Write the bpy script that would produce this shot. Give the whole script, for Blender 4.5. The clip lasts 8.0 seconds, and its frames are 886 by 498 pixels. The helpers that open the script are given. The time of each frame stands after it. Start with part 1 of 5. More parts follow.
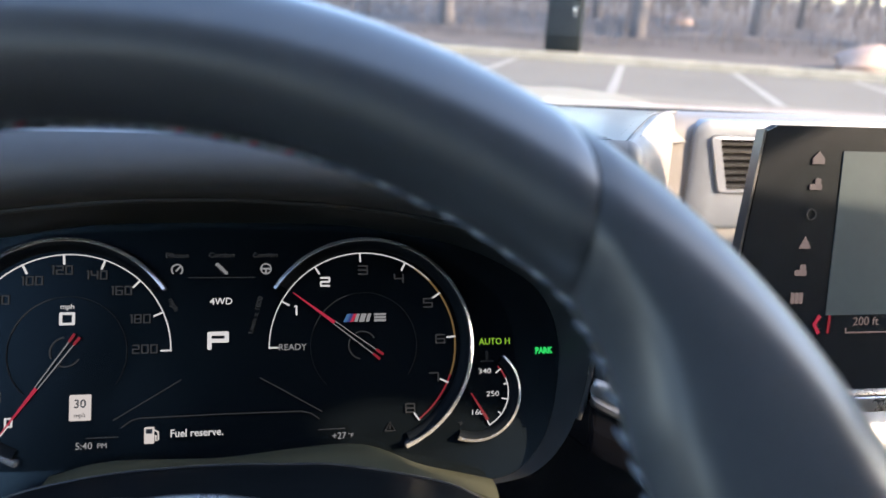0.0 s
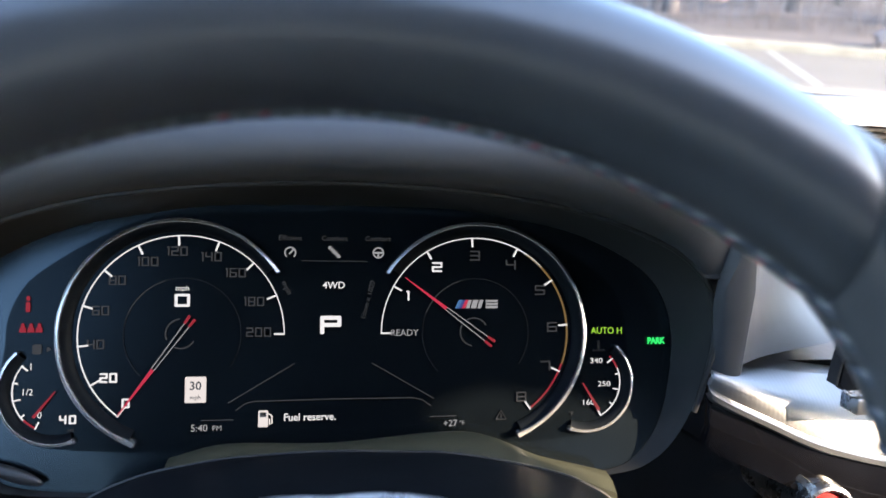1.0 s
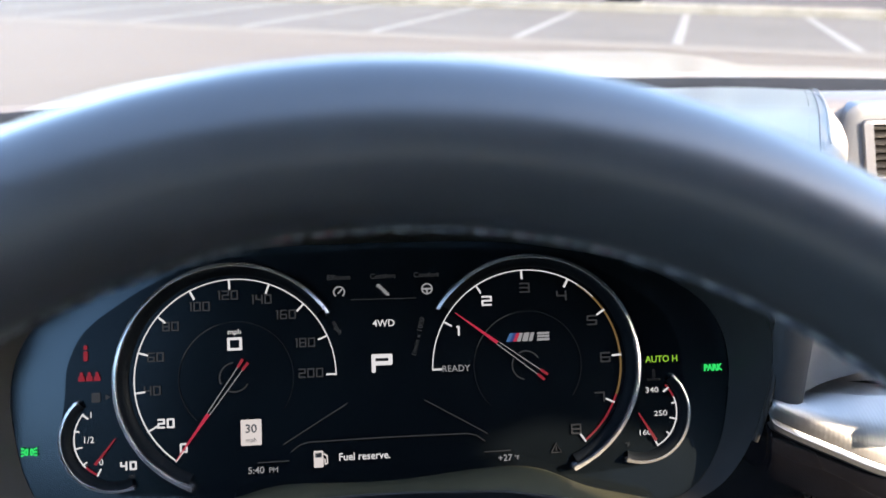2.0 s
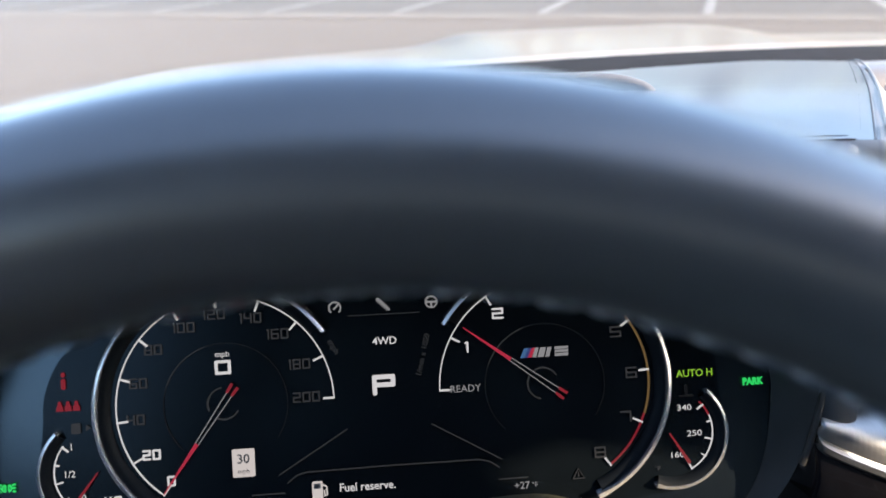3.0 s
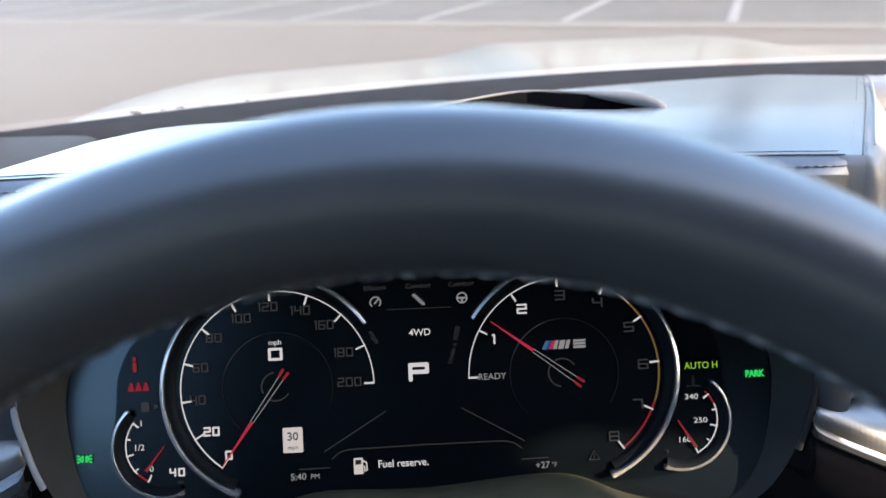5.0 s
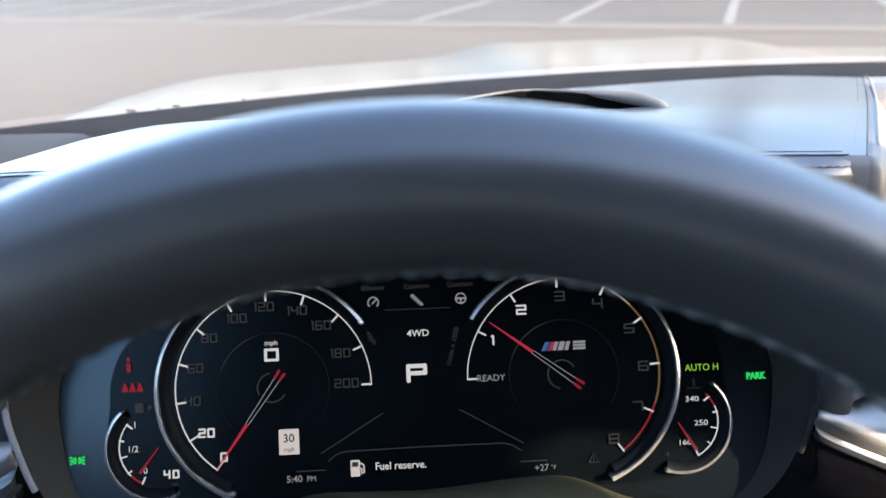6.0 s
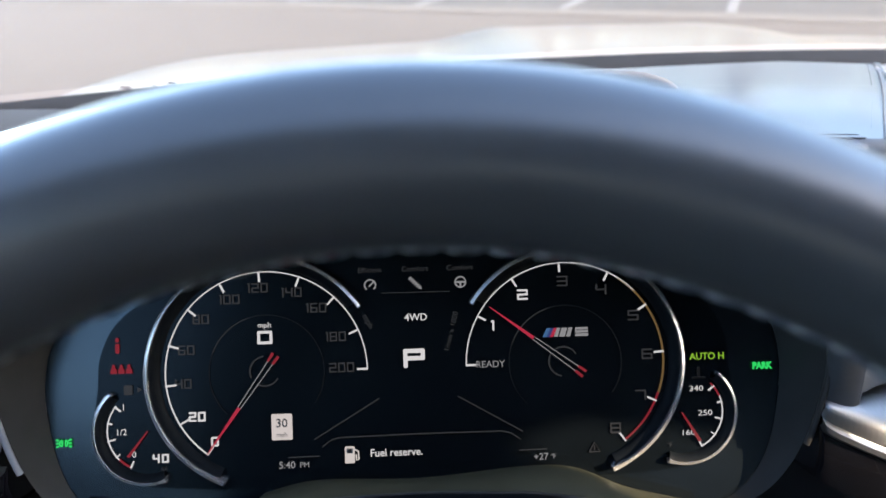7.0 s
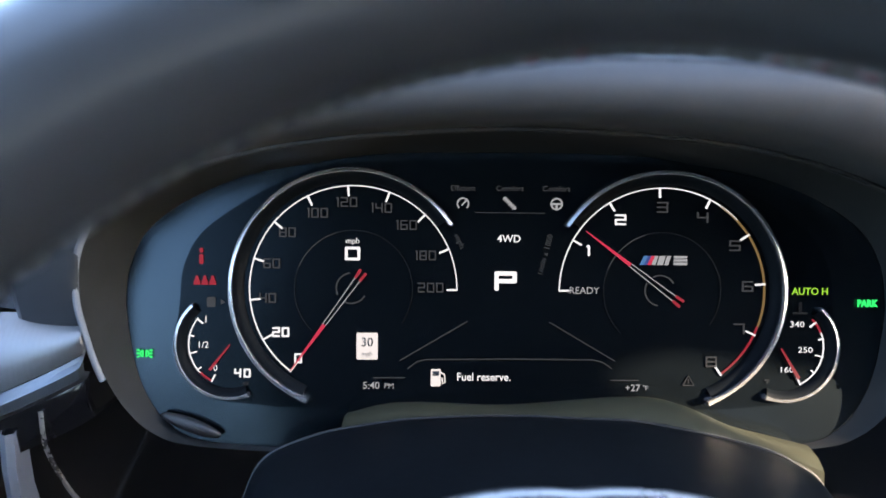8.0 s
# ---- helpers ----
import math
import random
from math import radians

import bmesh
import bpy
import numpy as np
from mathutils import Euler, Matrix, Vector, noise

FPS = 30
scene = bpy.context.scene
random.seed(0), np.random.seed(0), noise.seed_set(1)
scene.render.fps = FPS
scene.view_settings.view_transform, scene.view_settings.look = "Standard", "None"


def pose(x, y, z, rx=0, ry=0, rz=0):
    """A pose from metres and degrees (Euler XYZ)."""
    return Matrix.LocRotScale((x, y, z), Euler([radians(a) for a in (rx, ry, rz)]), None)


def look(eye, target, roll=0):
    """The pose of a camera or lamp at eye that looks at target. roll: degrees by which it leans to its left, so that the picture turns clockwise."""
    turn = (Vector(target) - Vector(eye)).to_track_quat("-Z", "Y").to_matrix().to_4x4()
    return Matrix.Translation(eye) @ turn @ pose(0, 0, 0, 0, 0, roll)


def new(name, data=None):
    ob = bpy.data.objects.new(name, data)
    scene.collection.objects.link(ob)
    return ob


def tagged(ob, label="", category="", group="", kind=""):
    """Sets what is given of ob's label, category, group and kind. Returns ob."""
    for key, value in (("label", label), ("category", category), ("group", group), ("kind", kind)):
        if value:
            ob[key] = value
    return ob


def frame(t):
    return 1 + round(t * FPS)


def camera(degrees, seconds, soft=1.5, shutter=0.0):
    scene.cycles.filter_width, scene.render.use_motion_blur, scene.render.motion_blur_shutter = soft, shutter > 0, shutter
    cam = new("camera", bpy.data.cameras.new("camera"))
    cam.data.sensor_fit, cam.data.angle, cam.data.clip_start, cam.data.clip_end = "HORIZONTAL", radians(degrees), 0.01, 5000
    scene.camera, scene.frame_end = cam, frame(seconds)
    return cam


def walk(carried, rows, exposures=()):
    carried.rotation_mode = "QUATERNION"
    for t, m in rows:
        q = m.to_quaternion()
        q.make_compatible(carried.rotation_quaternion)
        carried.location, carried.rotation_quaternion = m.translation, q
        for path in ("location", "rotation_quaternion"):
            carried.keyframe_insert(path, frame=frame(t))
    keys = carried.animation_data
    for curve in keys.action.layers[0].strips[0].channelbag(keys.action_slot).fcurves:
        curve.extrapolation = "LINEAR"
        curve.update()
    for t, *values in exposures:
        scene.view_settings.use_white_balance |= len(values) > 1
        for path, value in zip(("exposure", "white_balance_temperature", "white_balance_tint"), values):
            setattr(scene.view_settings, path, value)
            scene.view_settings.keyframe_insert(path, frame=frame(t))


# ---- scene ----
# ---- camera: rows are seconds, x, y, z and turn in the frame of the instrument panel ----
cam = camera(61.3, 8.0, soft=1.6)
cam.data.dof.use_dof, cam.data.dof.focus_distance, cam.data.dof.aperture_fstop = True, 0.40, 9.0
PANEL = pose(0, 0, 0.88, -24, 0, 0)
ROWS = [
    (0.0, 0.0507, -0.4235, 0.0151, 95.18, 1.12, -9.64),
    (0.5, 0.0276, -0.4147, 0.0275, 94.32, 0.12, -9.32),
    (1.0, 0.0024, -0.4072, 0.0216, 93.37, 0.04, -7.98),
    (1.5, 0.0082, -0.4031, 0.0306, 92.90, 0.92, -6.56),
    (2.0, -0.0035, -0.4032, 0.0494, 92.15, 1.86, -5.16),
    (3.3, 0.0160, -0.3622, 0.0657, 90.64, 3.52, -2.20),
    (3.5, 0.0141, -0.3816, 0.0655, 90.83, 3.53, -1.82),
    (4.0, 0.0078, -0.4116, 0.0695, 91.02, 3.25, -1.15),
    (4.5, 0.0070, -0.4094, 0.0648, 91.27, 2.79, -1.07),
    (6.0, 0.0046, -0.4022, 0.0607, 91.36, 2.52, -1.51),
    (6.5, 0.0133, -0.3979, 0.0613, 91.08, 2.38, -2.02),
    (7.0, 0.0040, -0.3900, 0.0587, 90.31, 1.74, -1.67),
    (7.5, -0.0195, -0.3856, 0.0508, 89.77, 0.75, -1.10),
    (8.0, -0.0370, -0.3752, 0.0291, 88.68, -0.43, -0.63),
]
EXPOSURES = [(0.0, 3.28), (0.5, 3.42), (1.0, 3.74), (1.5, 3.73), (2.0, 3.44), (3.5, 3.17), (6.5, 3.19), (7.5, 3.55), (8.0, 3.95)]
walk(cam, [(t, PANEL @ pose(x, y, z, rx, ry, rz)) for t, x, y, z, rx, ry, rz in ROWS],
     [(t, stops, 6500, 16) for t, stops in EXPOSURES])

# ---- light ----
SUN_AZ, SUN_EL = 120.0, 22.7      # degrees to the right of the car's heading, degrees up
world = bpy.data.worlds.new("world")
scene.world = world
world.use_nodes = True
wn = world.node_tree.nodes
sky = wn.new("ShaderNodeTexSky")
sky.sky_type = "NISHITA"
sky.sun_disc = False
sky.sun_elevation = radians(SUN_EL)
sky.sun_rotation = radians(SUN_AZ)
wn["Background"].inputs["Strength"].default_value = 0.15
world.node_tree.links.new(sky.outputs["Color"], wn["Background"].inputs["Color"])
sun = new("sun", bpy.data.lights.new("sun", "SUN"))
sun.data.energy, sun.data.angle, sun.data.color = 2.6, radians(0.53), (1.0, 0.80, 0.57)
ca, sa = math.cos(radians(SUN_EL)), math.sin(radians(SUN_EL))
sun.matrix_world = look((0, 0, 30), (-30 * ca * math.sin(radians(SUN_AZ)), -30 * ca * math.cos(radians(SUN_AZ)), 30 - 30 * sa))

# ---- materials ----


def mat(name, color, rough=0.5, metal=0.0, vary=0.0, scale=60.0, bump=0.0, bump_scale=400.0, coat=0.0, coat_rough=0.1,
        emit=0.0, spec=0.5, rough_vary=0.0, tint=None, detail=4.0, stretch=None, per_object=0.0):
    """A principled surface whose colour drifts at two scales, with fine relief."""
    m = bpy.data.materials.new(name)
    m.use_nodes = True
    nt = m.node_tree
    n, l = nt.nodes, nt.links
    p = n["Principled BSDF"]
    p.inputs["Base Color"].default_value = (*color, 1)
    p.inputs["Roughness"].default_value = rough
    p.inputs["Metallic"].default_value = metal
    p.inputs["Specular IOR Level"].default_value = spec
    p.inputs["Coat Weight"].default_value = coat
    p.inputs["Coat Roughness"].default_value = coat_rough
    if emit:
        p.inputs["Emission Color"].default_value = (*color, 1)
        p.inputs["Emission Strength"].default_value = emit
    if vary or bump or rough_vary:
        tc = n.new("ShaderNodeTexCoord")
        mp = n.new("ShaderNodeMapping")
        l.new(tc.outputs["Object"], mp.inputs["Vector"])
        if stretch:
            mp.inputs["Scale"].default_value = stretch
    if vary or rough_vary:
        a, b = n.new("ShaderNodeTexNoise"), n.new("ShaderNodeTexNoise")
        a.inputs["Scale"].default_value, b.inputs["Scale"].default_value = scale, scale * 9
        a.inputs["Detail"].default_value = b.inputs["Detail"].default_value = detail
        l.new(mp.outputs["Vector"], a.inputs["Vector"])
        l.new(mp.outputs["Vector"], b.inputs["Vector"])
        mix = n.new("ShaderNodeMath")
        mix.operation = "MULTIPLY_ADD"
        mix.inputs[1].default_value = 0.6
        half = n.new("ShaderNodeMath")
        half.operation = "MULTIPLY"
        half.inputs[1].default_value = 0.4
        l.new(b.outputs["Fac"], half.inputs[0])
        l.new(a.outputs["Fac"], mix.inputs[0])
        l.new(half.outputs[0], mix.inputs[2])
        if vary:
            ramp = n.new("ShaderNodeValToRGB")
            lo = [max(0.0, c * (1 - vary)) for c in color]
            hi = [min(1.0, c * (1 + vary)) for c in (tint or color)]
            ramp.color_ramp.elements[0].position, ramp.color_ramp.elements[1].position = 0.3, 0.7
            ramp.color_ramp.elements[0].color, ramp.color_ramp.elements[1].color = (*lo, 1), (*hi, 1)
            l.new(mix.outputs[0], ramp.inputs["Fac"])
            out = ramp.outputs["Color"]
            if per_object:
                oi = n.new("ShaderNodeObjectInfo")
                hs = n.new("ShaderNodeHueSaturation")
                mr = n.new("ShaderNodeMapRange")
                mr.inputs["To Min"].default_value, mr.inputs["To Max"].default_value = 1 - per_object, 1 + per_object
                l.new(oi.outputs["Random"], mr.inputs["Value"])
                l.new(mr.outputs["Result"], hs.inputs["Value"])
                l.new(out, hs.inputs["Color"])
                out = hs.outputs["Color"]
            l.new(out, p.inputs["Base Color"])
        if rough_vary:
            mr = n.new("ShaderNodeMapRange")
            mr.inputs["From Min"].default_value, mr.inputs["From Max"].default_value = 0.3, 0.7
            mr.inputs["To Min"].default_value, mr.inputs["To Max"].default_value = max(0.02, rough - rough_vary), min(1, rough + rough_vary)
            l.new(mix.outputs[0], mr.inputs["Value"])
            l.new(mr.outputs["Result"], p.inputs["Roughness"])
    if bump:
        v = n.new("ShaderNodeTexNoise")
        v.inputs["Scale"].default_value = bump_scale
        v.inputs["Detail"].default_value = 1.0
        l.new(mp.outputs["Vector"], v.inputs["Vector"])
        bp = n.new("ShaderNodeBump")
        bp.inputs["Strength"].default_value = bump
        bp.inputs["Distance"].default_value = 0.12 / bump_scale
        l.new(v.outputs["Fac"], bp.inputs["Height"])
        l.new(bp.outputs["Normal"], p.inputs["Normal"])
    return m


def clear_pane(name, rough=0.0, tint=(0.93, 0.96, 0.94)):
    """Thin glass: lets light straight through and mirrors by Fresnel."""
    m = bpy.data.materials.new(name)
    m.use_nodes = True
    n, l = m.node_tree.nodes, m.node_tree.links
    n.remove(n["Principled BSDF"])
    tr, gl, lw, mx = (n.new(k) for k in ("ShaderNodeBsdfTransparent", "ShaderNodeBsdfGlossy", "ShaderNodeLayerWeight", "ShaderNodeMixShader"))
    pw, ad = n.new("ShaderNodeMath"), n.new("ShaderNodeMath")
    pw.operation, ad.operation = "POWER", "MULTIPLY_ADD"
    pw.inputs[1].default_value, ad.inputs[1].default_value, ad.inputs[2].default_value = 5.0, 0.9, 0.03
    tr.inputs["Color"].default_value = (*tint, 1)
    gl.inputs["Roughness"].default_value = rough
    l.new(lw.outputs["Facing"], pw.inputs[0])
    l.new(pw.outputs[0], ad.inputs[0])
    l.new(ad.outputs[0], mx.inputs["Fac"])
    l.new(tr.outputs["BSDF"], mx.inputs[1])
    l.new(gl.outputs["BSDF"], mx.inputs[2])
    l.new(mx.outputs["Shader"], n["Material Output"].inputs["Surface"])
    return m


RIM_LEATHER = mat("rim_leather", (0.035, 0.039, 0.044), 0.33, vary=0.08, scale=40, detail=3.0, spec=0.65, coat=0.5, coat_rough=0.23, bump=0.03, bump_scale=1400, rough_vary=0.04)
GRIP_LEATHER = mat("grip_leather", (0.038, 0.042, 0.047), 0.32, vary=0.08, scale=40, detail=3.0, spec=0.4, coat=0.15, coat_rough=0.2, bump=0.05, bump_scale=1100, rough_vary=0.04)
PAD_LEATHER = mat("pad_leather", (0.038, 0.037, 0.041), 0.30, vary=0.08, scale=6, detail=0.0, spec=0.88, coat=0.3, coat_rough=0.25)
ROLL_LEATHER = mat("roll_leather", (0.038, 0.041, 0.045), 0.5, vary=0.1, scale=9, bump=0.06, bump_scale=700, spec=0.25)
PALE_LEATHER = mat("pale_dash_leather", (0.155, 0.146, 0.138), 0.40, vary=0.08, scale=9, bump=0.1, bump_scale=700)
DASH_VINYL = mat("dash_vinyl", (0.020, 0.020, 0.022), 0.75, spec=0.25, vary=0.2, scale=14, bump=0.1, bump_scale=800, rough_vary=0.05)
TAN_LEATHER = mat("dash_lower_leather", (0.15, 0.14, 0.135), 0.42, vary=0.2, scale=20, bump=0.25, bump_scale=700)
SOFT_BLACK = mat("soft_black", (0.010, 0.010, 0.011), 0.6, spec=0.25, vary=0.25, scale=30, bump=0.1, bump_scale=1200)
WELL = mat("well_matt", (0.0036, 0.0043, 0.0056), 0.95, spec=0.0, vary=0.2, scale=30, bump=0.1, bump_scale=1200)
WELL_LIP = mat("well_lip_satin", (0.11, 0.113, 0.12), 0.5, spec=0.3, vary=0.1, scale=30)
SHROUD = mat("shroud_plastic", (0.0040, 0.0052, 0.0064), 0.5, spec=0.04, vary=0.25, scale=30, bump=0.08, bump_scale=1200)
BEZEL_GREY = mat("bezel_satin", (0.017, 0.017, 0.017), 0.42, vary=0.12, scale=10, detail=0.0)
BEZEL_DARK = mat("bezel_dark", (0.022, 0.023, 0.023), 0.45, spec=0.12, vary=0.12, scale=10, detail=0.0)
LEDGE = mat("ledge_satin", (0.034, 0.034, 0.022), 0.55, spec=0.06, vary=0.12, scale=10, detail=0.0)
PIANO = mat("piano_black", (0.004, 0.004, 0.005), 0.12, spec=0.3, vary=0.4, scale=30, coat=0.5, coat_rough=0.03, rough_vary=0.03)
PANEL_GLASS = mat("panel_glass", (0.0010, 0.0015, 0.0021), 0.25, vary=0.2, scale=8, detail=0.0, spec=0.6)
LCD_GLASS = mat("lcd_glass", (0.0016, 0.0024, 0.0032), 0.27, vary=0.2, scale=8, detail=0.0, spec=0.13)
for m in (PANEL_GLASS, LCD_GLASS):      # tints their reflections blue
    m.node_tree.nodes["Principled BSDF"].inputs["Specular Tint"].default_value = (0.62, 0.84, 1.0, 1)
CHROME = mat("satin_chrome", (0.54, 0.53, 0.515), 0.28, metal=1.0, vary=0.08, scale=60, rough_vary=0.05)
RING_METAL = mat("ring_metal", (0.60, 0.60, 0.60), 0.26, metal=0.85, vary=0.04, scale=30)
SATIN_GREY = mat("satin_grey_trim", (0.13, 0.143, 0.16), 0.36, vary=0.06, scale=10, detail=0.0)
SILVER = mat("silver_trim", (0.26, 0.275, 0.30), 0.35, metal=0.3, vary=0.06, scale=40)
CREAM = mat("cream_leather", (0.42, 0.38, 0.33), 0.5, vary=0.1, scale=20, bump=0.2, bump_scale=700)
SCREEN_GLASS = mat("screen_glass", (0.007, 0.0085, 0.010), 0.25, vary=0.2, scale=8, detail=0.0, spec=0.2)
MAP_GREY = mat("map_grey", (0.034, 0.044, 0.046), 0.3, vary=0.1, scale=20, emit=0.05, spec=0.2)
THREAD_PALE = mat("thread_pale", (0.21, 0.23, 0.255), 0.7, vary=0.2, scale=500)
THREAD_BLUE = mat("thread_blue", (0.036, 0.046, 0.064), 0.7, vary=0.2, scale=500)
THREAD_RED = mat("thread_red", (0.42, 0.05, 0.06), 0.7, vary=0.2, scale=500)
THREAD_GREY = mat("thread_grey", (0.13, 0.13, 0.135), 0.7, vary=0.2, scale=500)
THREAD_DARK = mat("thread_dark", (0.05, 0.05, 0.055), 0.7, vary=0.2, scale=500)
HEADLINER = mat("headliner", (0.11, 0.11, 0.115), 0.9, vary=0.15, scale=30)
CABIN = mat("cabin_trim", (0.12, 0.11, 0.10), 0.7, vary=0.2, scale=12)
CARPET = mat("carpet", (0.075, 0.07, 0.062), 0.95, vary=0.3, scale=80)
RUBBER = mat("rubber_black", (0.013, 0.013, 0.014), 0.9, vary=0.3, scale=40, spec=0.1)
PAINT = mat("bonnet_paint", (0.19, 0.165, 0.128), 0.6, metal=0.0, spec=0.2, vary=0.06, scale=300, coat=0.16, coat_rough=0.12, rough_vary=0.05)
GLASS = clear_pane("windscreen_glass")
SIDE_GLASS = clear_pane("side_glass", 0.0, (0.86, 0.89, 0.88))


LIT = 0.092


def lamp(name, color, strength):
    m = mat(name, color, 0.5, emit=strength * LIT)
    m.node_tree.nodes["Principled BSDF"].inputs["Base Color"].default_value = (0.003, 0.003, 0.003, 1)
    m.node_tree.nodes["Principled BSDF"].inputs["Specular IOR Level"].default_value = 0.1
    return m


WHITE = lamp("lit_white", (0.86, 0.86, 0.84), 0.85)
DIM = lamp("lit_dim", (0.30, 0.31, 0.32), 0.11)
MID = lamp("lit_mid", (0.55, 0.56, 0.56), 0.5)
GHOST = lamp("lit_ghost", (0.12, 0.13, 0.14), 0.06)
FAINT = lamp("lit_faint", (0.16, 0.17, 0.18), 0.22)
GREEN = lamp("lit_green", (0.02, 0.85, 0.16), 0.9)
LIME = lamp("lit_lime", (0.36, 0.72, 0.05), 0.75)
RED = lamp("lit_red", (0.74, 0.04, 0.09), 0.62)
DEEP_RED = lamp("lit_deep_red", (0.50, 0.03, 0.05), 0.5)
AMBER = lamp("lit_amber", (0.40, 0.25, 0.09), 0.4)
BLUE = lamp("lit_blue", (0.10, 0.28, 0.60), 0.5)
NAVY = lamp("lit_navy", (0.06, 0.10, 0.35), 0.5)
SIGN = lamp("lit_sign", (0.86, 0.80, 0.74), 0.8)
INK = mat("ink", (0.02, 0.02, 0.02), 0.6)
ICON = lamp("lit_icon", (0.62, 0.47, 0.44), 0.36)

# ---- mesh tools ----


class Mesh:
    def __init__(self):
        self.v, self.f = [], []

    def add(self, verts, faces):
        k = len(self.v)
        self.v += [tuple(p) for p in verts]
        self.f += [tuple(i + k for i in face) for face in faces]
        return self

    def grid(self, rows, close_u=False, close_v=False):
        """A sheet through rows of points."""
        nr, nc = len(rows), len(rows[0])
        faces = []
        for i in range(nr if close_v else nr - 1):
            for j in range(nc if close_u else nc - 1):
                a, b = i * nc + j, i * nc + (j + 1) % nc
                c, d = ((i + 1) % nr) * nc + (j + 1) % nc, ((i + 1) % nr) * nc + j
                faces.append((a, b, c, d))
        return self.add([p for r in rows for p in r], faces)

    def box(self, x0, x1, y0, y1, z0, z1):
        v = [(x, y, z) for x in (x0, x1) for y in (y0, y1) for z in (z0, z1)]
        return self.add(v, [(0, 1, 3, 2), (4, 6, 7, 5), (0, 4, 5, 1), (2, 3, 7, 6), (0, 2, 6, 4), (1, 5, 7, 3)])

    def prism(self, pts, y0, y1):
        """An outline in x and z, with its thickness along y."""
        n = len(pts)
        v = [(x, y0, z) for x, z in pts] + [(x, y1, z) for x, z in pts]
        f = [tuple(range(n)), tuple(range(2 * n - 1, n - 1, -1))]
        f += [(i, i + n, (i + 1) % n + n, (i + 1) % n) for i in range(n)]
        return self.add(v, f)

    def slab(self, pts, z0, z1):
        """An outline in x and y, with its thickness along z."""
        n = len(pts)
        v = [(x, y, z0) for x, y in pts] + [(x, y, z1) for x, y in pts]
        f = [tuple(range(n - 1, -1, -1)), tuple(range(n, 2 * n))]
        f += [(i, (i + 1) % n, (i + 1) % n + n, i + n) for i in range(n)]
        return self.add(v, f)

    def stroke(self, pts, width, y0, y1):
        """A line of a given width in x and z."""
        n = len(pts)
        left, right = [], []
        for i in range(n):
            a, b = Vector(pts[max(0, i - 1)]), Vector(pts[min(n - 1, i + 1)])
            d = (b - a).normalized()
            o = Vector((-d.y, d.x)) * width / 2
            left.append(tuple(Vector(pts[i]) + o))
            right.append(tuple(Vector(pts[i]) - o))
        for i in range(n - 1):
            self.prism([left[i], right[i], right[i + 1], left[i + 1]], y0, y1)
        return self

    def tube(self, path, radius, sides=10, cap=True):
        """A round bar along a path; radius is one number or one a point."""
        path = [Vector(p) for p in path]
        n = len(path)
        rr = radius if isinstance(radius, (list, tuple)) else [radius] * n
        up, rows = None, []
        for i in range(n):
            d = (path[min(n - 1, i + 1)] - path[max(0, i - 1)]).normalized()
            if up is None:
                up = d.orthogonal().normalized()
            up = (up - d * up.dot(d)).normalized()
            side = d.cross(up)
            rows.append([tuple(path[i] + (up * math.cos(a) + side * math.sin(a)) * rr[i]) for a in (math.tau * k / sides for k in range(sides))])
        k = len(self.v)
        self.grid(rows, close_u=True)
        if cap:
            self.f.append(tuple(k + j for j in range(sides - 1, -1, -1)))
            self.f.append(tuple(k + (n - 1) * sides + j for j in range(sides)))
        return self

    def data(self, name, material, smooth=True, bevel=0.0):
        me = bpy.data.meshes.new(name)
        me.from_pydata(self.v, [], self.f)
        bm = bmesh.new()
        bm.from_mesh(me)
        bmesh.ops.remove_doubles(bm, verts=bm.verts, dist=1e-6)
        bmesh.ops.recalc_face_normals(bm, faces=bm.faces)
        if bevel:
            edges = [e for e in bm.edges if len(e.link_faces) == 2 and e.calc_face_angle(0) > 0.6]
            bmesh.ops.bevel(bm, geom=edges, offset=bevel, segments=3, profile=0.5, affect="EDGES", clamp_overlap=True)
        if smooth:
            for face in bm.faces:
                face.smooth = True
            for e in bm.edges:
                if len(e.link_faces) == 2 and e.calc_face_angle(0) > 0.7:
                    e.smooth = False
        bm.to_mesh(me)
        bm.free()
        me.materials.append(material)
        return me


def part(name, mesh, material, parent=None, label="", smooth=True, bevel=0.0, m=None):
    """One mesh object, under a thing or under a part."""
    ob = new(name, mesh.data(name, material, smooth, bevel) if isinstance(mesh, Mesh) else mesh)
    if parent:
        ob.parent = parent
    if m is not None:
        ob.matrix_basis = m
    if label:
        ob["label"] = label
    return ob


def thing(name, label, category, m=None, group="", kind=""):
    ob = new(name)
    ob.empty_display_size = 0.05
    if m is not None:
        ob.matrix_basis = m
    return tagged(ob, label, category, group, kind)


def arc(cx, cz, r, a0, a1, n=48):
    return [(cx + r * math.cos(radians(a0 + (a1 - a0) * i / n)), cz + r * math.sin(radians(a0 + (a1 - a0) * i / n))) for i in range(n + 1)]


def rounded(w, h, r, cx=0.0, cz=0.0, n=6):
    pts = []
    for sx, sz, a in ((1, 1, 0), (-1, 1, 90), (-1, -1, 180), (1, -1, 270)):
        pts += arc(cx + sx * (w / 2 - r), cz + sz * (h / 2 - r), r, a, a + 90, n)
    return pts


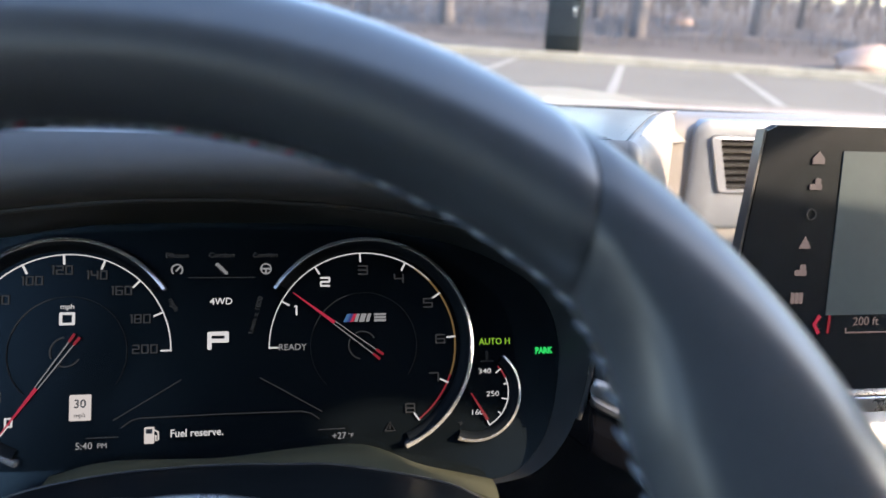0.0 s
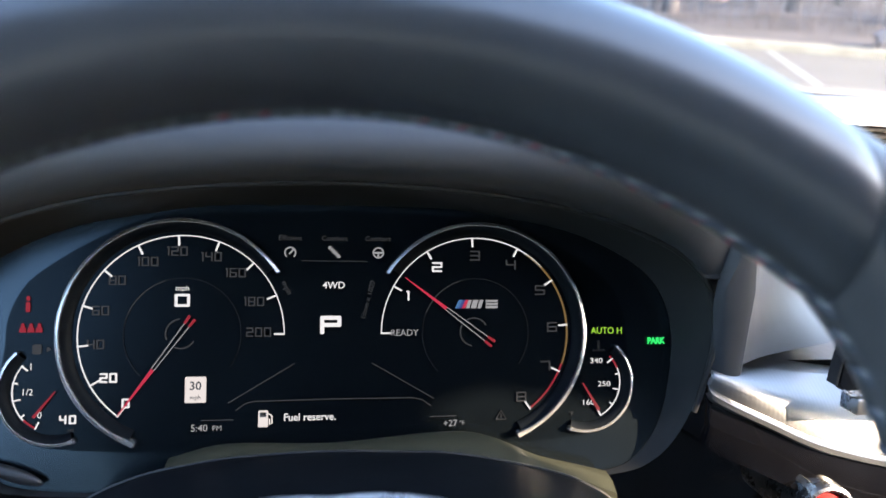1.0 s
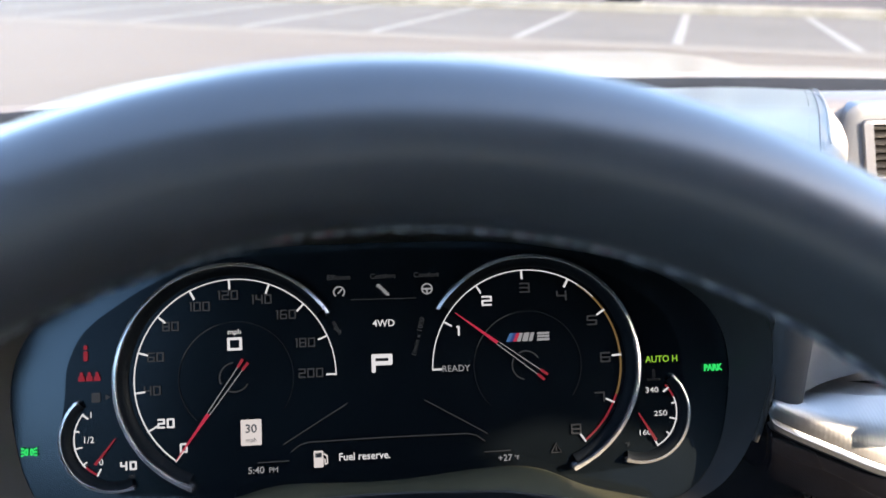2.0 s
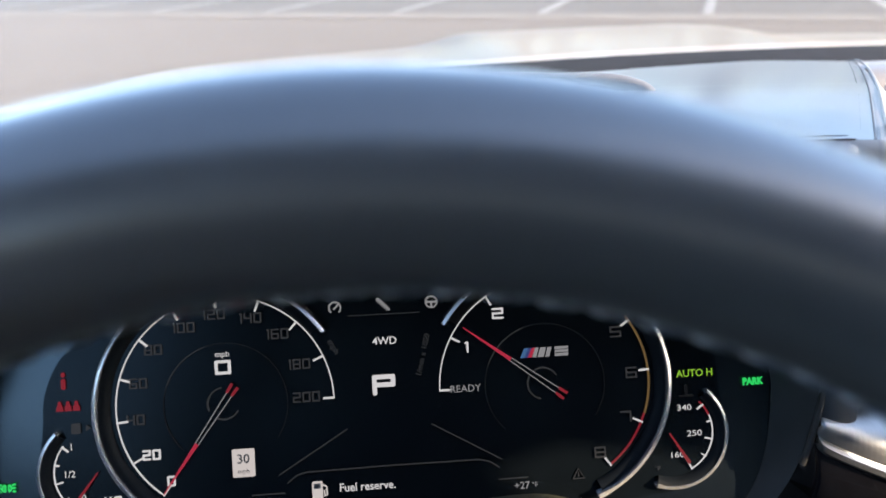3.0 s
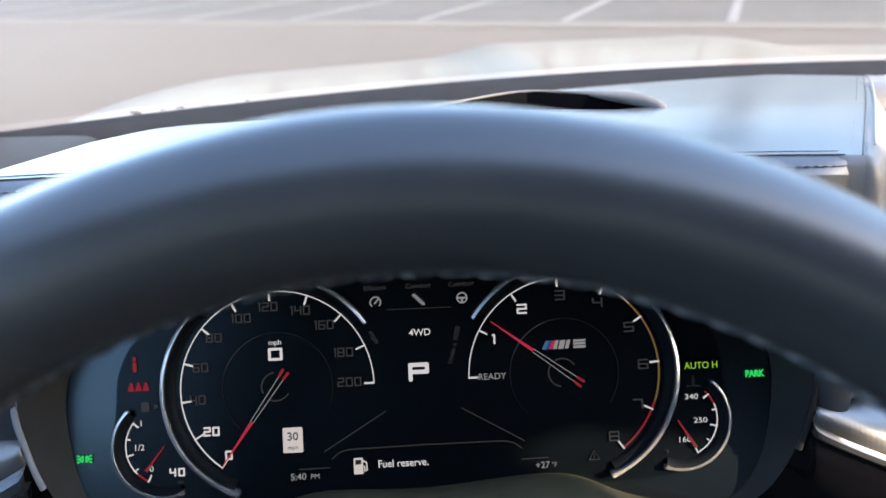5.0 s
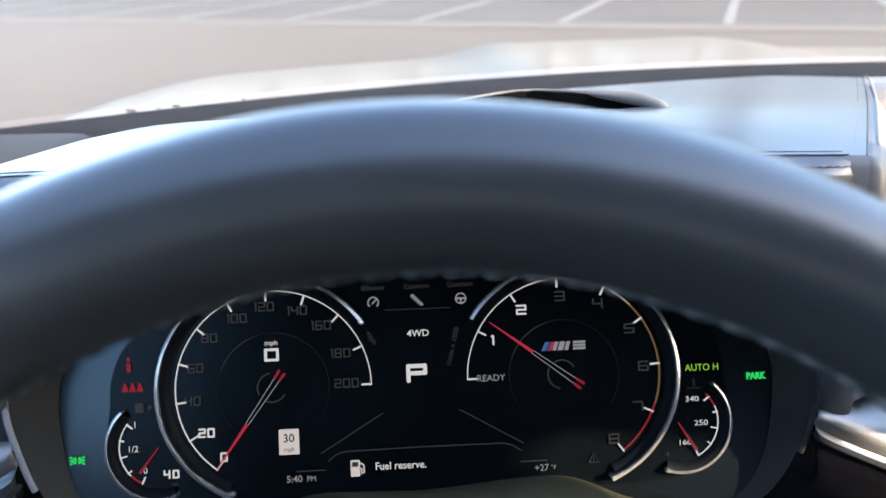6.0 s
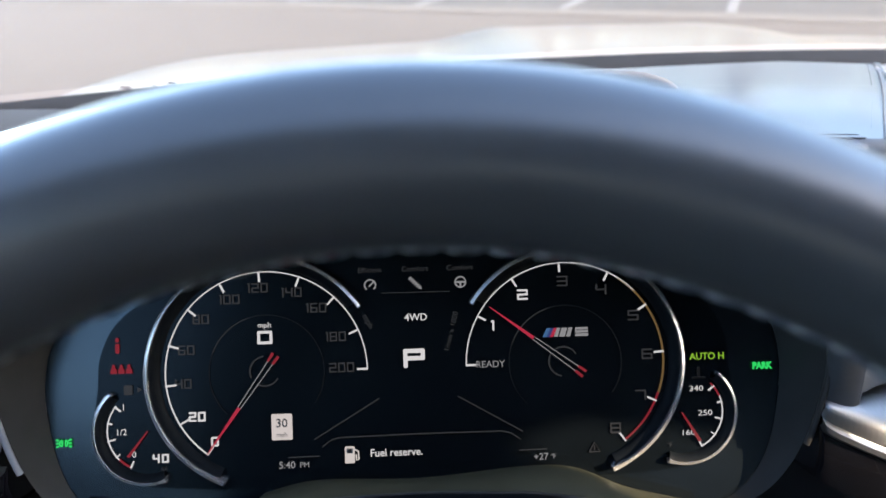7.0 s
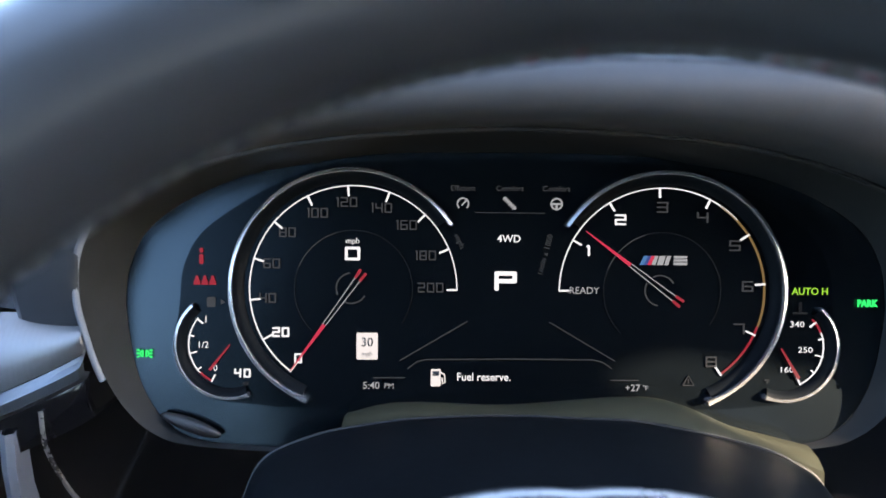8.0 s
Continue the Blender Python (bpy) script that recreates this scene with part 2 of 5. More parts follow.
def smooth_line(pts, n=8):
    """A Catmull-Rom line through points of any dimension."""
    p = [np.array(q, float) for q in pts]
    p = [2 * p[0] - p[1]] + p + [2 * p[-1] - p[-2]]
    out = []
    for i in range(1, len(p) - 2):
        for k in range(n):
            t = k / n
            out.append(0.5 * (2 * p[i] + (p[i + 1] - p[i - 1]) * t + (2 * p[i - 1] - 5 * p[i] + 4 * p[i + 1] - p[i + 2]) * t * t
                              + (3 * p[i] - p[i - 1] - 3 * p[i + 1] + p[i + 2]) * t ** 3))
    out.append(p[-2])
    return [tuple(float(c) for c in q) for q in out]


def mirrored(half):
    """A closed outline from its right half, listed from the top middle to the bottom middle."""
    return list(half) + [(-x, z) for x, z in reversed(half) if x > 1e-6]


def text_mesh(body, size, material, wide=1.0, align="CENTER", bold=0.0):
    cu = bpy.data.curves.new("text", "FONT")
    cu.body, cu.size, cu.align_x, cu.align_y = body, size, align, "CENTER"
    cu.extrude, cu.offset = 0.00008, bold
    cu.resolution_u = 3
    ob = bpy.data.objects.new("text", cu)
    scene.collection.objects.link(ob)
    dg = bpy.context.evaluated_depsgraph_get()
    dg.update()
    me = bpy.data.meshes.new_from_object(ob.evaluated_get(dg))
    me.name = "text"
    bpy.data.objects.remove(ob)
    bpy.data.curves.remove(cu)
    me.transform(Matrix.Diagonal((wide, 1, 1, 1)))
    me.materials.clear()
    me.materials.append(material)
    return me

# ---- outside: car park, kerb, verge, woods ----
LOT = pose(1.95, 9.92, 0, 0, 0, -23.6)      # x along the row of bays, y into the bays


def lot(u, v, z=0.0):
    p = LOT @ Vector((u, v, z))
    return (p.x, p.y, p.z)


ASPHALT = mat("asphalt", (0.078, 0.070, 0.060), 0.85, vary=0.22, scale=0.5, bump=0.6, bump_scale=90, detail=8)
DRIVE = mat("worn_drive", (0.104, 0.086, 0.068), 0.85, vary=0.12, scale=0.35, bump=0.5, bump_scale=90, detail=8)
CONCRETE = mat("gutter_concrete", (0.128, 0.111, 0.093), 0.9, vary=0.15, scale=1.2, bump=0.4, bump_scale=60, detail=8)
KERB_PAINT = mat("kerb_paint", (0.20, 0.176, 0.132), 0.75, vary=0.3, scale=3, bump=0.3, bump_scale=60, tint=(0.22, 0.20, 0.165))
LINE_PAINT = mat("line_paint", (0.18, 0.168, 0.158), 0.75, vary=0.22, scale=4, bump=0.2, bump_scale=80, detail=8)
LITTER = mat("leaf_litter", (0.052, 0.044, 0.044), 0.95, vary=0.5, scale=1.5, bump=1.0, bump_scale=30, detail=8)
BARK = mat("bark", (0.062, 0.055, 0.058), 0.9, vary=0.4, scale=6, bump=1.0, bump_scale=25, stretch=(1, 1, 0.2))
BRUSH = mat("brush_stems", (0.070, 0.060, 0.063), 0.95, vary=0.4, scale=2)
ROCK = mat("pale_rock", (0.235, 0.168, 0.145), 0.85, vary=0.2, scale=4, bump=0.6, bump_scale=30)
CABINET = mat("cabinet_green", (0.008, 0.0105, 0.011), 0.6, vary=0.2, scale=5, rough_vary=0.1, spec=0.1)

g = Mesh()
R = 900.0
n = 24
ring = [(R * math.cos(math.tau * k / n), R * math.sin(math.tau * k / n), -0.004) for k in range(n)]
g.add(ring, [tuple(range(n))])
tagged(part("ground", g, DRIVE, smooth=False), "pale worn asphalt drive of a car park", "ground", kind="structure")

bay = Mesh()
bay.add([lot(-60, 0, 0.0), lot(60, 0, 0.0), lot(60, 5.55, 0.0), lot(-60, 5.55, 0.0)], [(0, 1, 2, 3)])
tagged(part("parking_bays", bay, ASPHALT, smooth=False), "grey asphalt parking bays beside the drive", "car park", kind="structure")
gut = Mesh()
for k in range(-10, 11):
    gut.add([lot(k * 4.0, -0.62, 0.004), lot(k * 4.0 + 3.985, -0.62, 0.004), lot(k * 4.0 + 3.985, 0.04, 0.004), lot(k * 4.0, 0.04, 0.004)], [(0, 1, 2, 3)])
tagged(part("gutter", gut, CONCRETE, smooth=False), "pale concrete gutter strip along the bay ends", "gutter", kind="structure")

base = thing("bay_lines", "worn white painted lines between parking bays", "road marking", kind="structure")
for k in range(-9, 10):
    ln = Mesh()
    u = k * 2.11
    ln.add([lot(u - 0.065, 0.06, 0.005), lot(u + 0.065, 0.06, 0.005), lot(u + 0.065, 5.4, 0.005), lot(u - 0.065, 5.4, 0.005)], [(0, 1, 2, 3)])
    part("line", ln, LINE_PAINT, base, smooth=False)

kerb = thing("kerb", "low concrete kerb with faded yellow paint", "kerb", kind="structure")
for k in range(-12, 13):
    kb = Mesh()
    v = [lot(k * 2.4 + du, 5.55 + dv, z) for du in (0.004, 2.394) for dv, z in ((0, -0.05), (0.02, 0.14), (0.05, 0.16), (0.22, 0.16), (0.22, -0.05))]
    kb.add(v, [(0, 1, 6, 5), (1, 2, 7, 6), (2, 3, 8, 7), (3, 4, 9, 8), (0, 4, 3, 2, 1), (5, 6, 7, 8, 9)])
    part("kerb_stone", kb, KERB_PAINT, kerb, smooth=False)

random.seed(4)
rows = []
for j in range(16):
    v = 5.78 + (j / 15) ** 1.6 * 60 + (500 if j == 15 else 0)
    h = 0.13 + 0.75 * min(1, max(0, (v - 7.2) / 4)) ** 1.3 + 0.8 * max(0, (v - 12) / 40)
    rows.append([lot((-70 + 3.5 * i) * (1 + max(0, v - 12) / 25), v, h + (0 if j == 0 else noise.noise((i * 0.9, v * 0.5, 0)) * 0.12)) for i in range(41)])
tagged(part("verge", Mesh().grid(rows), LITTER), "brown leaf-littered bank beyond the kerb", "verge", kind="structure")


def stems(count, v0, v1, h0, h1, r, seed, u0=-40, u1=60):
    rnd = random.Random(seed)
    ms = Mesh()
    for _ in range(count):
        u, v = rnd.uniform(u0, u1), rnd.uniform(v0, v1)
        x, y, z = lot(u, v, 0.2 if v < 9 else 0.6)
        h = rnd.uniform(h0, h1)
        lean = (rnd.uniform(-0.3, 0.3) * h, rnd.uniform(-0.3, 0.3) * h)
        w = r * rnd.uniform(0.6, 1.5)
        ms.tube([(x, y, z - 0.1), (x + lean[0] * 0.4, y + lean[1] * 0.4, z + h * 0.5), (x + lean[0], y + lean[1], z + h)], [w, w * 0.7, w * 0.2], 4, False)
    return ms


tagged(part("undergrowth", stems(4200, 8.0, 15.0, 0.3, 1.7, 0.011, 5, -14, 42), BRUSH), "bare brown winter brush on the bank", "undergrowth", kind="stuff")
tagged(part("far_woods", stems(1500, 18, 60, 5, 14, 0.085, 6, -40, 100), BARK), "distant bare winter woods", "woods", kind="stuff")


def branch(ms, p, d, length, r, depth, rnd):
    q = [p]
    for k in range(3):
        d = (d + Vector((rnd.uniform(-0.18, 0.18), rnd.uniform(-0.18, 0.18), rnd.uniform(-0.02, 0.16)))).normalized()
        q.append(q[-1] + d * length / 3)
    ms.tube(q, [r, r * 0.85, r * 0.7, r * 0.5], 6 if r > 0.03 else 4, False)
    if depth:
        for _ in range(rnd.choice((3, 4))):
            s = rnd.choice((1, 2, 3))
            nd = (d + Vector((rnd.uniform(-1, 1), rnd.uniform(-1, 1), rnd.uniform(-0.1, 0.6)))).normalized()
            branch(ms, q[s], nd, length * rnd.uniform(0.5, 0.75), r * 0.48, depth - 1, rnd)


def bare_tree(u, v, height, r, seed):
    rnd = random.Random(seed)
    x, y, z = lot(u, v, 0.3)
    t = thing("tree", "bare winter tree with dark bark behind the kerb", "tree", pose(x, y, z), "trees behind the kerb")
    tk = Mesh()
    q = [Vector((0, 0, -0.4)), Vector((0.02, 0, 0.1)), Vector((rnd.uniform(-.1, .1), rnd.uniform(-.1, .1), height * 0.25)), Vector((rnd.uniform(-.2, .2), rnd.uniform(-.2, .2), height * 0.5))]
    tk.tube(q, [r * 1.5, r * 1.05, r * 0.9, r * 0.7], 10, False)
    part("trunk", tk, BARK, t)
    cr = Mesh()
    for i in range(6):
        p = q[2].lerp(q[3], i / 5)
        a = rnd.uniform(0, math.tau)
        branch(cr, p, Vector((math.cos(a), math.sin(a), rnd.uniform(0.5, 1.4))).normalized(), height * 0.3, r * 0.42, 2, rnd)
    part("crown", cr, BARK, t)
    return t


for i, (u, v, h, r) in enumerate(((-7.0, 10.5, 9, 0.16), (-2.5, 9.4, 10, 0.19), (1.2, 11.2, 9, 0.14), (2.3, 9.2, 11, 0.2), (5.1, 10.0, 10, 0.17), (6.4, 12.0, 9, 0.13),
                                  (8.2, 9.6, 10, 0.2), (10.3, 11.4, 11, 0.22), (12.6, 9.3, 9, 0.16), (15.0, 11.0, 10, 0.18), (-12.0, 11.0, 10, 0.2))):
    bare_tree(u, v, h, r, 30 + i)

uc = thing("utility_cabinet", "tall dark green metal cabinet beyond the kerb", "cabinet", pose(5.25, 15.4, 0.08, 0, 0, -23.6))
part("body", Mesh().box(-0.36, 0.36, -0.3, 0.3, 0.0, 1.75), CABINET, uc, bevel=0.02)
part("door", Mesh().box(-0.31, 0.31, -0.315, -0.302, 0.12, 1.66), CABINET, uc, bevel=0.006)
part("plinth", Mesh().box(-0.40, 0.40, -0.34, 0.34, -0.25, 0.06), CONCRETE, uc, bevel=0.01)
part("handle", Mesh().box(0.2, 0.23, -0.345, -0.312, 0.8, 0.98), CHROME, uc, bevel=0.004)


def boulder(x, y, z, sx, sy, sz, seed):
    rnd = random.Random(seed)
    rows = []
    for i in range(11):
        a = -math.pi / 2 + math.pi * i / 10
        rows.append([(sx * math.cos(a) * math.cos(b) * k, sy * math.cos(a) * math.sin(b) * k, sz * math.sin(a) * k)
                     for b in (math.tau * j / 16 for j in range(16)) for k in (1 + 0.22 * noise.noise((math.cos(b) * math.cos(a) * 2 + seed, math.sin(b) * 2, math.sin(a) * 2)),)])
    ob = part("boulder", Mesh().grid(rows, close_u=True), ROCK)
    ob.matrix_basis = pose(x, y, z, 0, 0, rnd.uniform(0, 90))
    return tagged(ob, "pale pinkish boulder on the verge", "boulder", "boulders")


boulder(10.75, 13.1, 0.27, 0.85, 0.5, 0.36, 3)
boulder(9.5, 18.9, 0.75, 0.45, 0.35, 0.28, 8)

# ---- the car: bonnet, windscreen, cabin shell ----


def bonnet_z(x, y):
    c = abs(x - 0.37)
    z = 0.925 - 0.118 * max(0, y - 0.72) ** 2 - (0.05 * max(0, y - 1.75) ** 2)
    z -= 0.024 * (1 / (1 + math.exp(-(c - 0.27) / 0.028)))             # the raised dome ends here
    z += 0.003 * math.exp(-((c - 0.20) / 0.035) ** 2)                  # its crease
    z -= 0.9 * max(0, c - 0.72) ** 2
    z -= 5.0 * max(0, c - 0.86) ** 2
    return z


rows = []
for j in range(25):
    y = 0.66 + 1.35 * j / 24
    rows.append([(0.37 + 0.94 * s, y - 0.23 * abs(s) ** 2.2, bonnet_z(0.37 + 0.94 * s, y)) for s in (-1 + 2 * i / 60 for i in range(61))])
bon = thing("bonnet", "metallic grey car bonnet with raised dome", "car bonnet")
part("panel", Mesh().grid(rows), PAINT, bon)
skirt = Mesh().grid([rows[-1], [(x, y + 0.05, z - 0.12) for x, y, z in rows[-1]], [(x, y + 0.06, 0.3) for x, y, z in rows[-1]]])
part("nose", skirt, PAINT, bon)
for s, idx in ((-1, 0), (1, -1)):
    part("wing", Mesh().grid([[r[idx] for r in rows], [(r[idx][0] + s * 0.03, r[idx][1], r[idx][2] - 0.1) for r in rows], [(r[idx][0] + s * 0.03, r[idx][1], 0.3) for r in rows]]), PAINT, bon)


def scuttle(x):
    return 0.614 - 0.218 * ((x - 0.40) / 0.828) ** 2


XS = [0.37 + 0.84 * (-1 + 2 * i / 40) for i in range(41)]
band = [[(x, scuttle(x) - 0.03 - 0.03 * min(1, max(-0.5, -x / 0.2)) - 0.09 * min(1, max(0, (x + 0.42) / 0.6)), 0.932) for x in XS],
        [(x, scuttle(x) - 0.012, 0.938) for x in XS], [(x, scuttle(x), 0.937) for x in XS], [(x, scuttle(x) + 0.01, 0.929) for x in XS]]
tagged(part("windscreen_surround", Mesh().grid(band), RUBBER), "matt black band along the windscreen base", "windscreen trim", kind="structure")
tray = [[(x, scuttle(x) + 0.008, 0.929) for x in XS], [(x, scuttle(x) + 0.06, 0.905) for x in XS], [(x, scuttle(x) + 0.16, 0.902) for x in XS]]
tagged(part("scuttle_tray", Mesh().grid(tray), RUBBER), "black plastic scuttle under the wipers", "scuttle", kind="structure")
ws = []
for k in range(7):
    t = k / 6
    ws.append([(0.37 + (x - 0.37) * (1 - 0.16 * t), scuttle(x) - 0.004 + t * (-1.11 + 0.17 * ((x - 0.37) / 0.84) ** 2), 0.944 + 0.44 * t + 0.035 * math.sin(math.pi * t)) for x in XS])
pane = part("windscreen", Mesh().grid(ws), GLASS)
pane.visible_shadow = False
tagged(pane, "clear curved laminated windscreen above the dashboard", "windscreen", kind="structure")


def roof_z(x, y):
    return 1.385 + 0.03 * (1 - ((x - 0.37) / 0.72) ** 2) + float(np.interp(-y, (0.13, 0.2, 0.8, 1.5, 1.9), (0, -0.005, 0.01, -0.005, -0.06)))


def roof_patch(ms, x0, x1, y0, y1, dz, nx=12):
    return ms.grid([[(x, y, roof_z(x, y) + dz) for x in (x0 + (x1 - x0) * i / nx for i in range(nx + 1))] for y in (y0 + (y1 - y0) * j / 6 for j in range(7))])


for nm, dz, material, label in (("ceiling", 0.0, HEADLINER, "dark grey cloth car headliner"), ("roof", 0.035, PAINT, "metallic grey car roof skin")):
    tagged(part(nm, roof_patch(Mesh(), -0.35, 1.09, -0.47, -1.9, dz), material), label, "headliner" if dz == 0 else "car roof", kind="structure")
for s, nm in ((-1, "wall_left"), (1, "wall_right")):
    x0 = 0.37 + s * 0.80
    x1 = 0.37 + s * 0.72
    w = Mesh()
    w.box(min(x0, x0 + s * 0.1), max(x0, x0 + s * 0.1), -2.0, 0.30, 0.25, 0.965)          # door below the window line
    for ya, yb, wd in (((-1.02, -0.90, 0.05), (-1.98, -1.5, 0.05)) if s < 0 else ((-1.98, -0.645, 0.05),)):                        # pillars; right rear window walled up, unseen, its edge bounds the sun patch
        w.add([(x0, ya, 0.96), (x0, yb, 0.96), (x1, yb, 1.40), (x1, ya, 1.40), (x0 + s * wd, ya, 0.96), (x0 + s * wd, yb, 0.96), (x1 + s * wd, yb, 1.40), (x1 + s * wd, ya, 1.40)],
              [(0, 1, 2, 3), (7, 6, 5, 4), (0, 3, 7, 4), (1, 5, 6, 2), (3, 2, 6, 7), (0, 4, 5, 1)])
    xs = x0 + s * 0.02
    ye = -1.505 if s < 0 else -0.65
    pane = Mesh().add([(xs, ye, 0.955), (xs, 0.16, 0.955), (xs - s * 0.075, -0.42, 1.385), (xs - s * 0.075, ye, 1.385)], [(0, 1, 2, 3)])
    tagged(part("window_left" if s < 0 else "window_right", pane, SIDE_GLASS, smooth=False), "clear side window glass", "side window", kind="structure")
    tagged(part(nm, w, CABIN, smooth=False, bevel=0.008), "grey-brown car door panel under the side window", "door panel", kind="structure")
    # right pillar, unseen, is bent low to keep sun off trim and touchscreen
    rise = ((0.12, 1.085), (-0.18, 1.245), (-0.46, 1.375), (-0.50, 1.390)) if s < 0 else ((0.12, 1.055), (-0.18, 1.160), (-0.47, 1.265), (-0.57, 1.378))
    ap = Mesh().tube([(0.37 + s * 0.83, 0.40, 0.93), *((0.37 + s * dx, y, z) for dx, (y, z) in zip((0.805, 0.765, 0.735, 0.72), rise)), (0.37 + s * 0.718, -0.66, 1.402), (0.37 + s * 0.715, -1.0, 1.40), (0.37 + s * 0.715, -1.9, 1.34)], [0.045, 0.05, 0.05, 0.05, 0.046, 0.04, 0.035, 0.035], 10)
    tagged(part("pillar_left" if s < 0 else "shade_pillar_right", ap, HEADLINER), "dark grey windscreen pillar trim", "pillar", kind="structure")
back = Mesh().box(-0.43, 1.17, -2.08, -2.0, 0.25, 1.06)
for xa, xb in ((-0.43, -0.25), (0.99, 1.17)):
    back.box(xa, xb, -2.08, -2.0, 1.05, 1.36)
back.box(-0.43, 1.17, -2.08, -1.88, 1.30, 1.38)
# unseen pane; its dark tint is set to weaken the warm band on the rim
rear = part("rear_window", Mesh().box(-0.25, 0.99, -2.04, -2.035, 1.05, 1.30), clear_pane("tinted_glass", 0.0, (0.30, 0.31, 0.33)), smooth=False)
tagged(rear, "dark tinted rear car window", "rear window", kind="structure")
tagged(part("wall_back", back, CABIN, smooth=False), "grey-brown rear cabin wall with tinted window", "rear wall", kind="structure")
tagged(part("floor", Mesh().box(-0.43, 1.17, -2.0, 0.3, 0.2, 0.25), CARPET, smooth=False), "grey-brown carpeted car floor", "floor", kind="structure")
tagged(part("bulkhead", Mesh().box(-0.45, 1.19, 0.30, 0.36, 0.2, 0.93), CABIN, smooth=False), "grey-brown bulkhead under the windscreen", "bulkhead", kind="structure")


def leaf_scrap(x, y, z, size, turn, seed):
    """A dry curled scrap of leaf."""
    rnd = random.Random(seed)
    rows = [[(size * (u - 0.5) * (0.4 + 0.6 * math.sin(math.pi * (0.1 + 0.8 * v))), size * 0.7 * (v - 0.5), size * (0.25 * (u - 0.5) ** 2 + 0.06 * rnd.random())) for u in (0, 0.25, 0.5, 0.75, 1)] for v in (0, 0.2, 0.5, 0.8, 1)]
    ob = part("leaf", Mesh().grid(rows).grid([[(a, b, c - 0.0006) for a, b, c in r] for r in rows]), LITTER, m=pose(x, y, z, 12, 8, turn))
    return tagged(ob, "small dry brown leaf scrap at the windscreen base", "leaf", "leaf scraps")


for lx, size, turn in ((-0.300, 0.012, 20), (-0.275, 0.007, 75), (-0.258, 0.011, 140), (-0.232, 0.008, 200), (-0.19, 0.005, 10)):
    leaf_scrap(lx, scuttle(lx) + 0.006, 0.9375, size, turn, int(turn))

# ---- dashboard ----
dash = thing("dashboard", "black leather-covered car dashboard with stitched seams and metal trim", "dashboard")


def top_z(x, y):
    r = min(1, max(0, (x - 0.12) / 0.12))
    r = r * r * (3 - 2 * r)
    lo = 0.931 + 0.012 * min(1, max(0, (0.3 - y) / 0.3))
    hi = max(0.924, 1.0016 - 0.06 * min(x, 0.45) ** 2 - (0.215 - 0.05 * min(1, max(0, (x - 0.15) / 0.25))) * max(0, y - 0.06) ** 1.4)
    return lo * (1 - r) + hi * r


rows = []
for j in range(18):
    t = j / 17
    row = []
    for i in range(61):
        x = -0.45 + 1.64 * i / 60
        yb = scuttle(x) - 0.025 - 0.088 * min(1, max(0, (x + 0.42) / 0.6))
        yf = float(np.interp(x, (0.2, 0.36), (0.03, 0.205)))
        y = yf + (yb - yf) * t
        z = top_z(x, y)
        if j == 0:
            z -= 0.02
        elif j == 1:
            z -= 0.004
        row.append((x, y, z))
    rows.append(row)
part("top", Mesh().grid([r[:22] for r in rows]), RUBBER, dash, "matt black dashboard top")
part("top", Mesh().grid([r[21:] for r in rows]), PALE_LEATHER, dash, "pale smooth leather dashboard top")


CORNER = [(-0.445, 0.365), (-0.325, 0.357), (-0.305, 0.352), (-0.293, 0.340), (-0.287, 0.323), (-0.283, 0.289), (-0.295, 0.221), (-0.304, 0.186), (-0.320, 0.16), (-0.445, 0.16)]
part("corner_panel", Mesh().slab(CORNER, 0.925, 0.9415), DASH_VINYL, dash, "dark grey rounded end panel", bevel=0.003)


def pad_edge(y):
    """Left and right limits of the leather pad over the instruments."""
    xl = np.interp(y, (-0.06, -0.03, 0.0, 0.06, 0.09, 0.105), (-0.240, -0.229, -0.216, -0.187, -0.162, -0.13))
    return float(xl), 0.2000 + (y + 0.035) * 0.582


def fall(x, y):
    """How far the pad drops towards the windscreen."""
    return (0.215 - 0.05 * min(1, max(0, (x - 0.15) / 0.25))) * max(0, y - 0.06) ** 1.4


def seam_y(x):
    return -0.012 - 0.045 * x


rows = []
for j in range(15):
    t = j / 14
    row = []
    for i in range(49):
        s = i / 48
        y = -0.020 + 0.125 * t
        xl, xr = pad_edge(y)
        x = xl + (xr - xl) * s
        yy = seam_y(x) + (0.105 - seam_y(x)) * t
        e = s * (xr - xl)
        w = 1 if x < 0.13 else max(0, 1 - (x - 0.13) / 0.02)
        w2 = min(1, max(0, (x - 0.05) / 0.09))
        z = 1.0055 - 0.35 * min(0, yy - 0.03) ** 2 - 0.06 * x * x - fall(x, yy) * w2 * w2 * (3 - 2 * w2) - 0.010 * math.exp(-e / 0.004) - 0.004 * w * math.exp(-(1 - t) * 0.14 / 0.008)
        row.append((x, yy, z))
    rows.append(row)
pad_front = rows[0]
part("hood_pad", Mesh().grid(rows + [[(x, y + 0.003, z - (0.052 if x < 0.14 else 0.0004)) for x, y, z in rows[-1]]]), PAD_LEATHER, dash, "smooth black leather pad over the instruments")
rs = [r[-1] for r in rows]


def pad_right(y):
    """The pad's right-hand seam, from the front corner to the windscreen."""
    x = pad_edge(y)[1]
    return x, 1.0055 - 0.35 * min(0, y - 0.03) ** 2 - 0.06 * x * x - fall(x, y)


